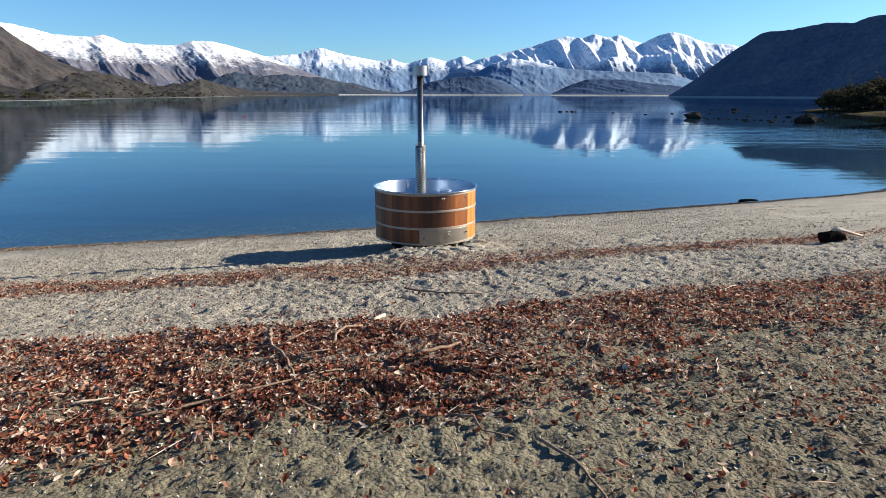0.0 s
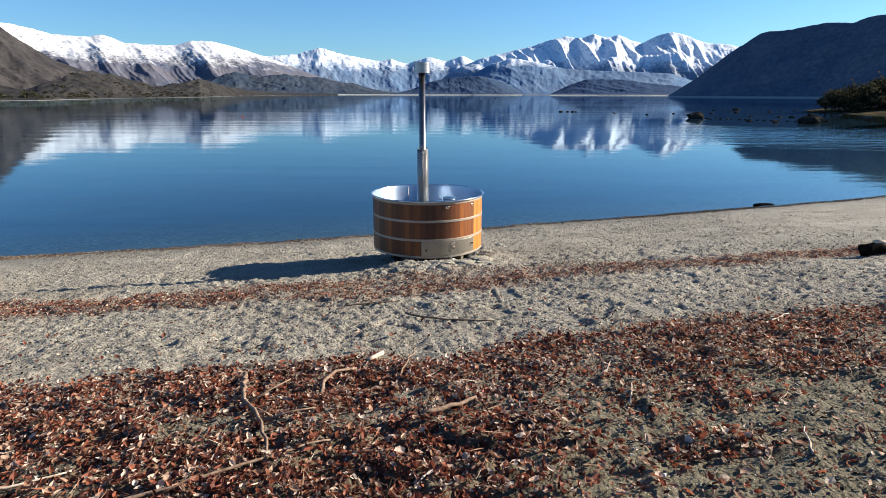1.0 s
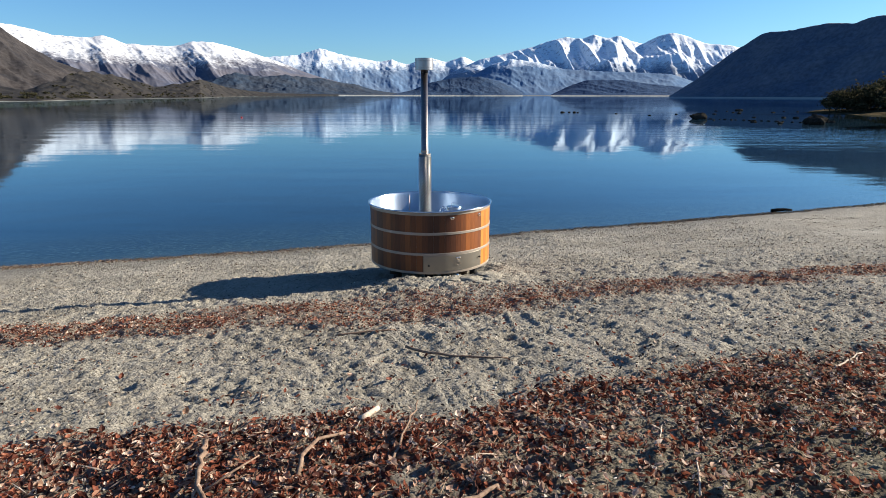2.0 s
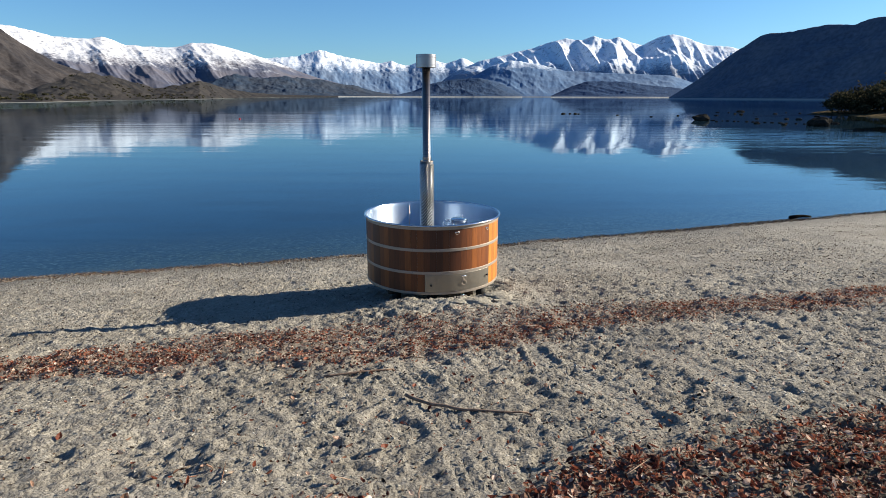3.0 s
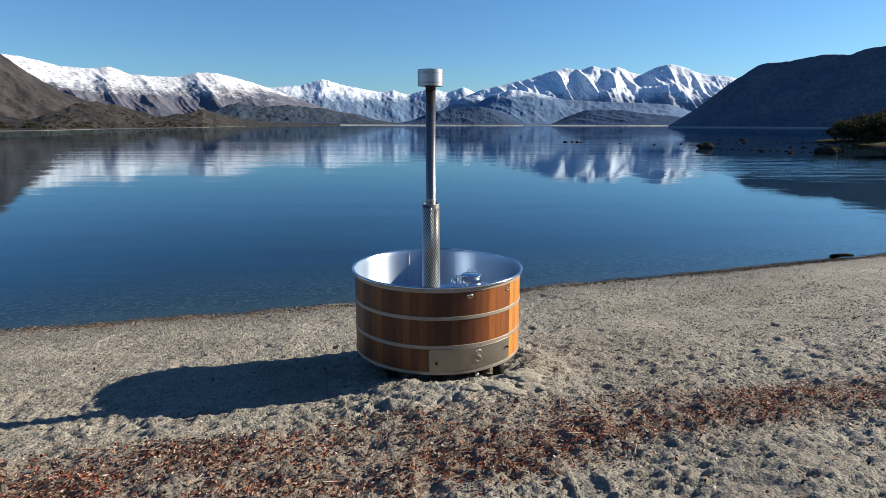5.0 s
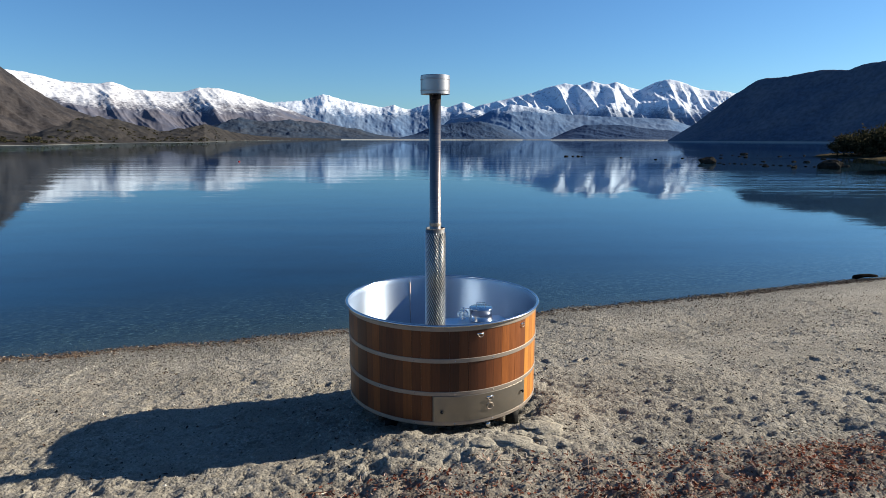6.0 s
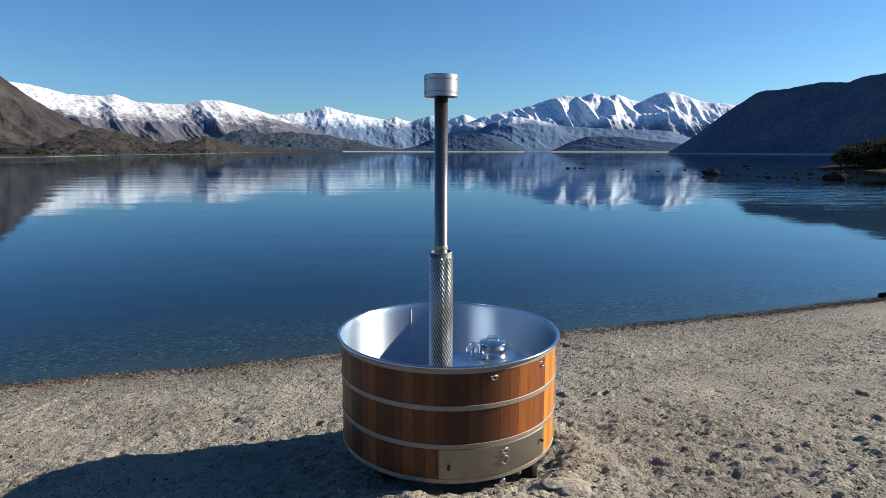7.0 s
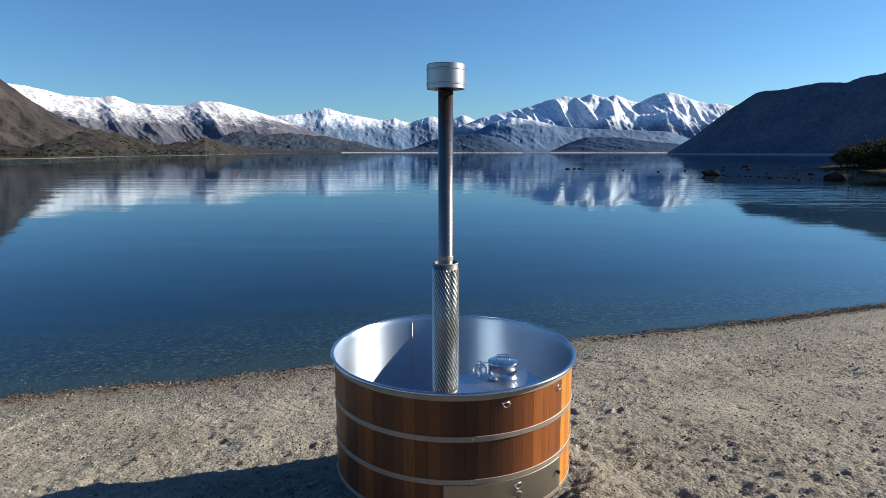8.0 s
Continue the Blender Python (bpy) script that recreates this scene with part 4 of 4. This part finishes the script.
def driftwood_log():
    """A dark, hollowed log end with a pale splintered arm."""
    base = Vector((6.62, 8.78, float(ground_z(np.array(6.62), np.array(8.78)))))
    bm = tube([(-0.36, -0.12, 0.09), (-0.2, -0.06, 0.14), (0.0, 0.0, 0.15), (0.2, 0.06, 0.12), (0.42, 0.12, 0.06)], 0.16, 14, 0.5)
    for v in bm.verts:
        v.co += 0.09 * noise.noise_vector(v.co * 5)
        v.co.z *= 0.9
    log = part("log", bm, DARKWOOD)
    log.location = base
    log.scale = (0.6, 0.6, 0.75)
    tagged(log, "dark hollow driftwood log on the beach", "driftwood")
    part("splintered_arm", tube([(-0.1, -0.04, 0.27), (0.2, 0.05, 0.25), (0.45, 0.14, 0.2), (1.0, 0.3, 0.08)], 0.05, 8, 0.3), PALE, log, "pale splintered limb")


driftwood_log()


def shore_log():
    bm = tube([(-0.5, -0.14, 0.05), (-0.2, -0.03, 0.09), (0.15, 0.06, 0.09), (0.55, 0.2, 0.04)], 0.1, 12, 0.5)
    for v in bm.verts:
        v.co += 0.035 * noise.noise_vector(v.co * 5)
    log = part("log", bm, DARKWOOD)
    log.location = (10.45, 19.5, WATER + 0.02)
    log.scale = (0.7, 0.7, 0.7)
    tagged(log, "wet dark log lying at the waterline", "driftwood")


shore_log()


def sand_clod(at, size, seed):
    """A lump of damp sand broken out where the tub was set down."""
    bm = bmesh.new()
    bmesh.ops.create_icosphere(bm, subdivisions=3, radius=1)
    for vert in bm.verts:
        k = vert.co * 1.6 + Vector((seed * 2.7, 0, seed))
        vert.co *= 1 + 0.45 * noise.noise(k) + 0.16 * noise.noise(k * 3.5)
        vert.co = Vector((vert.co.x * size, vert.co.y * size * 0.7, vert.co.z * size * 0.24))
    ob = part("sand_clod", bm, CLOD)
    ob.location = (*at, float(ground_z(np.array(at[0]), np.array(at[1]))) + size * 0.04)
    return tagged(ob, "pale clod of broken-out sand beside the tub", "sand clod", "sand clods")


CLOD = plain_material("packed_sand", (0.22, 0.2, 0.16), (0.35, 0.32, 0.26), 26, 0.95, 0.0, 0.9, 0.03)
for k, (px, py, size) in enumerate(((0.56, 9.26, 0.17), (0.62, 9.02, 0.14), (0.26, 8.95, 0.16), (0.42, 8.85, 0.13), (0.0, 8.9, 0.12), (0.46, 9.25, 0.1), (0.58, 9.42, 0.09), (0.34, 9.12, 0.07), (0.66, 9.2, 0.10), (0.18, 9.1, 0.06), (0.5, 9.05, 0.05), (0.78, 9.35, 0.06), (0.72, 8.95, 0.07), (-0.1, 9.02, 0.05), (0.86, 9.1, 0.05))):
    sand_clod((px, py), size, k + 1)


# leaves, pebbles and weed too many to count
def leaf_shape(wide=0.24, fold=0.16, curl=0.1):
    """A dry leaf, folded along its rib and curled at the tip."""
    v = np.array([(-0.5, 0, curl), (-0.22, wide, fold), (0.16, wide * 0.85, fold * 1.2), (0.5, 0.03, curl * 1.6), (0.2, -wide * 0.9, fold * 0.7), (-0.16, -wide, fold), (-0.2, 0, 0), (0.18, 0.02, 0.02)])
    f = np.array([(0, 6, 1), (0, 5, 6), (1, 6, 7), (1, 7, 2), (6, 5, 4), (6, 4, 7), (2, 7, 3), (7, 4, 3)])
    return v, f


def pebble_shape():
    v = np.array([(0.55, 0.1, 0), (0.05, 0.5, 0.05), (-0.5, 0.12, -0.04), (-0.08, -0.52, 0), (0.06, 0.02, 0.5), (0, 0, -0.5)])
    f = np.array([(0, 1, 4), (1, 2, 4), (2, 3, 4), (3, 0, 4), (1, 0, 5), (2, 1, 5), (3, 2, 5), (0, 3, 5)])
    return v, f


def scatter(name, shape, x, y, lift, size, tilt, material, rng, squash=(1, 1, 1), soft=False):
    """Many small copies of a shape, turned and sized by chance, joined into one mesh on the ground."""
    v, f = shape
    n = len(x)
    yaw, pit, rol = rng.uniform(0, 2 * math.pi, n), rng.normal(0, tilt, n), rng.normal(0, tilt, n)
    dims = size[:, None] * np.array(squash)[None, :] * rng.uniform(0.75, 1.25, (n, 3))
    p = v[None] * dims[:, None, :]
    c, s = np.cos(rol)[:, None], np.sin(rol)[:, None]
    p = np.stack([p[..., 0], p[..., 1] * c - p[..., 2] * s, p[..., 1] * s + p[..., 2] * c], -1)
    c, s = np.cos(pit)[:, None], np.sin(pit)[:, None]
    p = np.stack([p[..., 0] * c + p[..., 2] * s, p[..., 1], p[..., 2] * c - p[..., 0] * s], -1)
    c, s = np.cos(yaw)[:, None], np.sin(yaw)[:, None]
    p = np.stack([p[..., 0] * c - p[..., 1] * s, p[..., 0] * s + p[..., 1] * c, p[..., 2]], -1)
    p += np.stack([x, y, ground_z(x, y) + lift], -1)[:, None, :]
    faces = (f[None] + (np.arange(n) * len(v))[:, None, None]).reshape(-1, 3)
    return new(name, mesh_from(name, p.reshape(-1, 3), faces, material, soft))


def clear_of_tub(x, y):
    return np.hypot(x - TUB[0], y - TUB[1]) > 1.02


def sown(rng, n, x0, x1, y0, y1, density):
    """Places thinned by a density of 0 to 1."""
    x, y = rng.uniform(x0, x1, n), rng.uniform(y0, y1, n)
    keep = (rng.uniform(0, 1, n) < density(x, y)) & clear_of_tub(x, y)
    return x[keep], y[keep]


rng = np.random.default_rng(12)
x, y = sown(rng, 400000, -8.5, 10, 0.6, 10.4, lambda a, b: litter_at(a, b) ** 1.3)
far = smooth(4.5, 7.5, y)
kinds = rng.integers(0, 4, len(x))
for k, (w, f, c, label) in enumerate(((0.26, 0.14, 0.06, "dry reddish-brown fallen leaves, half folded"), (0.17, 0.2, 0.16, "dry curled narrow brown leaves in drifts"), (0.32, 0.24, 0.2, "crumpled red-brown fallen leaves in drifts"), (0.09, 0.05, 0.12, "thin rolled brown leaf shreds in drifts"))):
    q = kinds == k
    leaves = scatter("leaf_litter", leaf_shape(w, f, c), x[q], y[q], rng.uniform(0.0, 0.035, q.sum()), (0.016 + 0.05 * rng.uniform(0, 1, q.sum()) ** 1.25) * (1 - 0.28 * far[q]) * (1 - 0.15 * smooth(0.8, 2.2, x[q])), 0.42, LEAF, rng)
    tagged(leaves, label, "leaves", "", "stuff")
x, y = sown(rng, 34000, -11, 14, 0.0, 10.8, lambda a, b: 0.6 * litter_at(a, b) + 0.12 * smooth(0.5, 2.0, a) * smooth(11, 12, shore_y(a) - b))
slivers = scatter("twig_debris", pebble_shape(), x, y, rng.uniform(0.01, 0.04, len(x)), 0.03 + 0.16 * rng.uniform(0, 1, len(x)) ** 2, 0.22, SLIVER, rng, (1.2, 0.055, 0.05))
tagged(slivers, "broken pale and brown twigs among the leaves", "twigs", "", "stuff")
x, y = sown(rng, 68000, -9, 11, 0.2, 18.0, lambda a, b: smooth(0.3, 0.8, inland(a, b)) * (0.12 + 0.5 * smooth(-0.1, 0.4, fractal(a * 1.3, b * 1.8, 64, 3)) + 0.5 * smooth(0.8, 1.8, a) * smooth(12.2, 13.2, inland(a, b))))
crumbs = scatter("bark_crumbs", leaf_shape(0.3, 0.25, 0.15), x, y, rng.uniform(0.001, 0.008, len(x)), 0.01 + 0.03 * rng.uniform(0, 1, len(x)) ** 2, 0.5, CRUMB, rng, (1.0, 0.8, 1.0))
tagged(crumbs, "dark crumbs of bark and leaf strewn over the sand", "leaf debris", "", "stuff")
x, y = sown(rng, 62000, -8.0, 8.5, 0.2, 18.0, lambda a, b: 0.34 + 0.36 * (1 - smooth(0.3, 2.5, inland(a, b))) + 0.45 * smooth(9.5, 11.5, inland(a, b)))
keep = inland(x, y) > -2.6
x, y = x[keep], y[keep]
stones = scatter("pebbles", pebble_shape(), x, y, rng.uniform(-0.002, 0.004, len(x)), 0.012 + 0.024 * rng.uniform(0, 1, len(x)) ** 3, 0.5, PEBBLE, rng, (1.1, 0.9, 0.65), False)
tagged(stones, "small grey beach pebbles on the sand", "pebbles", "", "stuff")
x = rng.uniform(-13, 20, 27000)
s = rng.normal(0.26, 0.19, len(x)) + 0.1 * vnoise(x * 0.8, x * 0, 71)
y = shore_y(x) - s
keep = rng.uniform(0, 1, len(x)) < 0.45 + 0.55 * smooth(-0.3, 0.3, fractal(x * 0.7, x * 0, 72, 3))
x, y = x[keep], y[keep]
weed = scatter("wrack_line", leaf_shape(), x, y, rng.uniform(0.0, 0.02, len(x)), rng.uniform(0.018, 0.055, len(x)), 0.4, WRACK, rng, (1.2, 0.6, 1.0))
tagged(weed, "dark line of washed-up weed along the waterline", "seaweed", "", "stuff")


def single_pieces(name, shapes, material, parent, places, sizes, tilt):
    """The pieces nearest to the camera's way, each an object of its own on a shared mesh."""
    data = []
    for v, f in shapes:
        data.append(mesh_from(name, v, f, material, False))
    for (px, py), size in zip(places, sizes):
        ob = new(name, random.choice(data))
        z = float(ground_z(np.array(px), np.array(py))) + size * 0.22
        ob.parent = parent
        ob.matrix_basis = pose(px, py, z, math.degrees(random.gauss(0, tilt)), math.degrees(random.gauss(0, tilt)), random.uniform(0, 360)) @ Matrix.Diagonal((size, size, size, 1))


random.seed(21)
rng = np.random.default_rng(31)
x, y = sown(rng, 3000, -2.2, 2.4, 1.35, 3.6, lambda a, b: 0.02 + 0.55 * litter_at(a, b))
single_pieces("leaf", [leaf_shape(0.28, 0.16, 0.08), leaf_shape(0.2, 0.22, 0.2), leaf_shape(0.33, 0.1, 0.14), leaf_shape(0.24, 0.26, 0.05)], LEAF_ONE, leaves, list(zip(x, y))[:290], rng.uniform(0.04, 0.07, 290), 0.35)
x, y = sown(rng, 900, -2.6, 3.0, 1.2, 6.5, lambda a, b: 0.35 + 0 * a)
pv, pf = pebble_shape()
round_v = [pv * np.array(k) for k in ((1.0, 0.8, 0.5), (0.8, 0.9, 0.6), (1.1, 0.7, 0.45))]
single_pieces("stone", [(v, pf) for v in round_v], PEBBLE_ONE, stones, list(zip(x, y))[:220], rng.uniform(0.02, 0.045, 220), 0.25)


def far_scrub():
    """Trees and scrub dotted in clumps over the knolls along the far left shore."""
    rng = np.random.default_rng(44)
    co = np.empty(len(knoll.data.vertices) * 3, dtype=np.float32)
    knoll.data.vertices.foreach_get("co", co)
    co = co.reshape(-1, 3).astype(float)
    dist = np.hypot(co[:, 0], co[:, 1])
    keep = (co[:, 2] > WATER + 0.6) & (dist < 950) & (rng.uniform(0, 1, len(co)) < 0.10 * smooth(-0.1, 0.35, fractal(co[:, 0] / 40, co[:, 1] / 40, 45, 3)) + 0.12 * (co[:, 2] < 3))
    base = co[keep][rng.permutation(keep.sum())[:520]]
    tall = rng.uniform(0.5, 1.5, len(base))
    v, f = leaf_shape(0.5, 0.2, 0.2)
    per = 26
    n = len(base) * per
    centre = np.repeat(base, per, 0) + rng.normal(0, 0.42, (n, 3)) * np.repeat(tall, per)[:, None] * np.array([1.2, 1.2, 0.6])
    centre[:, 2] += np.repeat(tall, per) * 0.55
    q, _ = np.linalg.qr(rng.normal(0, 1, (n, 3, 3)))
    pts = np.einsum("kj,nij->nki", v, q) * (np.repeat(tall, per) * 0.55)[:, None, None] + centre[:, None]
    faces = (f[None] + (np.arange(n) * len(v))[:, None, None]).reshape(-1, 3)
    ob = new("scrub", mesh_from("scrub", pts.reshape(-1, 3), faces, FOLIAGE, False))
    tagged(ob, "dark scrub and small trees dotted over lakeside knolls", "scrub", "", "stuff")


far_scrub()


# ---- the spit, rocks and scrub across the bay ----
def spit():
    nu, nv = 150, 110
    u, v = np.meshgrid(np.linspace(-1, 1, nu), np.linspace(-1, 1, nv), indexing="ij")
    x, y = 119 + 46 * u, 129 + 29 * v
    edge = 1 - np.sqrt(u * u + v * v) + 0.18 * fractal(u * 3, v * 3, 81, 4)
    z = WATER - 1.0 + 2.0 * smooth(-0.25, 0.5, edge) + 0.15 * fractal(u * 9, v * 9, 82, 3) + 0.16 * fractal(u * 26, v * 20, 83, 3)
    me = mesh_from("spit", np.stack([x, y, z], -1).reshape(-1, 3), grid_faces(nu, nv), SPIT)
    tagged(new("spit", me), "low gravel spit reaching into the lake", "shore", "", "structure")


SPIT = plain_material("spit_gravel_and_grass", (0.02, 0.018, 0.012), (0.11, 0.085, 0.052), 0.9, 1.0, 0.0, 0.9, 0.3)
SPIT.node_tree.nodes["Principled BSDF"].inputs["Specular IOR Level"].default_value = 0.0
spit()


def boulder(label, at, size, seed):
    bm = bmesh.new()
    bmesh.ops.create_icosphere(bm, subdivisions=3, radius=1)
    for vert in bm.verts:
        k = vert.co * 1.3 + Vector((seed * 3.1, seed, 0))
        vert.co *= 1 + 0.35 * noise.noise(k) + 0.12 * noise.noise(k * 3)
        vert.co.z = max(vert.co.z, -0.5)
        vert.co = Vector((vert.co.x * size[0], vert.co.y * size[1], vert.co.z * size[2]))
    ob = part("rock", bm, STONE, None, "", False)
    ob.location = at
    return tagged(ob, label, "rock", "rocks in the lake")


boulder("large dark flat-topped rock in the lake", (38.7, 97.2, WATER + 0.25), (1.35, 0.9, 0.62), 1)
boulder("large dark rock beside the spit", (48.0, 82.2, WATER + 0.25), (1.35, 1.0, 0.85), 2)
small = boulder("small dark rock or bird stand-in breaking the lake surface", (70.6, 153, WATER), (0.9, 0.7, 0.35), 3)
random.seed(5)
for k in range(26):
    dist = random.uniform(92, 165)
    bearing = random.uniform(22.5, 32.5)
    m = pose(EYE0[0] + dist * math.sin(radians(bearing)), EYE0[1] + dist * math.cos(radians(bearing)), WATER + random.uniform(-0.1, 0.05), 0, 0, random.uniform(0, 360))
    c = copy_thing(small, m)
    c.scale = (random.uniform(0.2, 0.6),) * 3
for k in range(16):
    f = (k + random.uniform(0, 0.8)) / 16
    c = copy_thing(small, pose(39.6 + 8.6 * f, 97.0 - 13.0 * f + random.uniform(-0.8, 0.8), WATER + 0.02, 0, 0, random.uniform(0, 360)))
    c.scale = (random.uniform(0.12, 0.34),) * 3
# added rock copies; the first ones stand in for birds floating on the lake
for bearing, dist, k in ((9.9, 134, 0.55), (10.5, 136, 0.4), (10.95, 135, 0.55), (11.25, 134, 0.35), (14.6, 128, 0.35), (17.4, 120, 0.3), (19.6, 128, 0.4), (21.2, 112, 0.4)):
    c = copy_thing(small, pose(EYE0[0] + dist * math.sin(radians(bearing)), EYE0[1] + dist * math.cos(radians(bearing)), WATER, 0, 0, bearing * 40))
    c.scale = (k, k, k * 1.3)


def scrub(at, size, seed):
    """A dense shoreline shrub: leaning stems under a crown of small leaf clumps."""
    bush = tagged(new("shrub"), "dense dark green shrub on the gravel spit", "shrub", "shrubs on the spit")
    bush.location = at
    rng = np.random.default_rng(seed)
    for k in range(5):
        a = k * 1.26 + seed
        part("stem", tube([(0.1 * math.cos(a), 0.1 * math.sin(a), -0.6), (0.5 * math.cos(a), 0.5 * math.sin(a), 1.0), (1.3 * math.cos(a), 1.3 * math.sin(a), 2.2)], 0.12, 7, 0.3), BARK, bush)
    n = 2000
    centre = rng.normal(0, 1, (14, 3)) * np.array([1.5, 1.5, 0.55]) + np.array([0, 0, 2.0])
    p = centre[rng.integers(0, 14, n)] + rng.normal(0, 0.42, (n, 3)) * np.array([1.15, 1.15, 0.8])
    p[:, 2] = np.maximum(p[:, 2], 0.1)
    shape_v, shape_f = leaf_shape()
    q = rng.normal(0, 1, (n, 3, 3))
    q, _ = np.linalg.qr(q)
    v = np.einsum("kj,nij->nki", shape_v * 0.38, q) + p[:, None]
    f = (shape_f[None] + (np.arange(n) * len(shape_v))[:, None, None]).reshape(-1, 3)
    crown = new("crown", mesh_from("crown", v.reshape(-1, 3), f, FOLIAGE, False))
    crown.parent = bush
    bush.scale = (size, size, size)
    return bush


shrubs = [scrub((82, 132, WATER - 0.3), 1.1, 1), scrub((87, 131, WATER - 0.3), 1.35, 2), scrub((92, 132, WATER - 0.2), 1.5, 3)]
random.seed(9)
for k in range(12):
    px, py = 84 + 3.1 * k + random.uniform(-1.3, 1.3), random.uniform(127, 139)
    c = copy_thing(random.choice(shrubs), pose(px, py, WATER - 0.2, 0, 0, random.uniform(0, 360)))
    c.scale = (random.uniform(1.3, 1.65) * (1 + 0.075 * k),) * 3


def buoy():
    b = tagged(new("buoy"), "small red mooring buoy floating on the lake", "buoy")
    b.location = (-34, 98, WATER)
    b.scale = (0.5, 0.5, 0.5)
    part("float", lathe([(0.0, -0.2), (0.14, -0.17), (0.25, -0.05), (0.27, 0.06), (0.2, 0.2), (0.07, 0.27), (0.05, 0.33), (0.0, 0.34)], 24), RED, b)
    part("lifting_eye", tube([(0.05 * math.cos(t), 0, 0.36 + 0.05 * math.sin(t)) for t in np.linspace(0, 6.28, 12)], 0.012, 6), STEEL, b)


buoy()
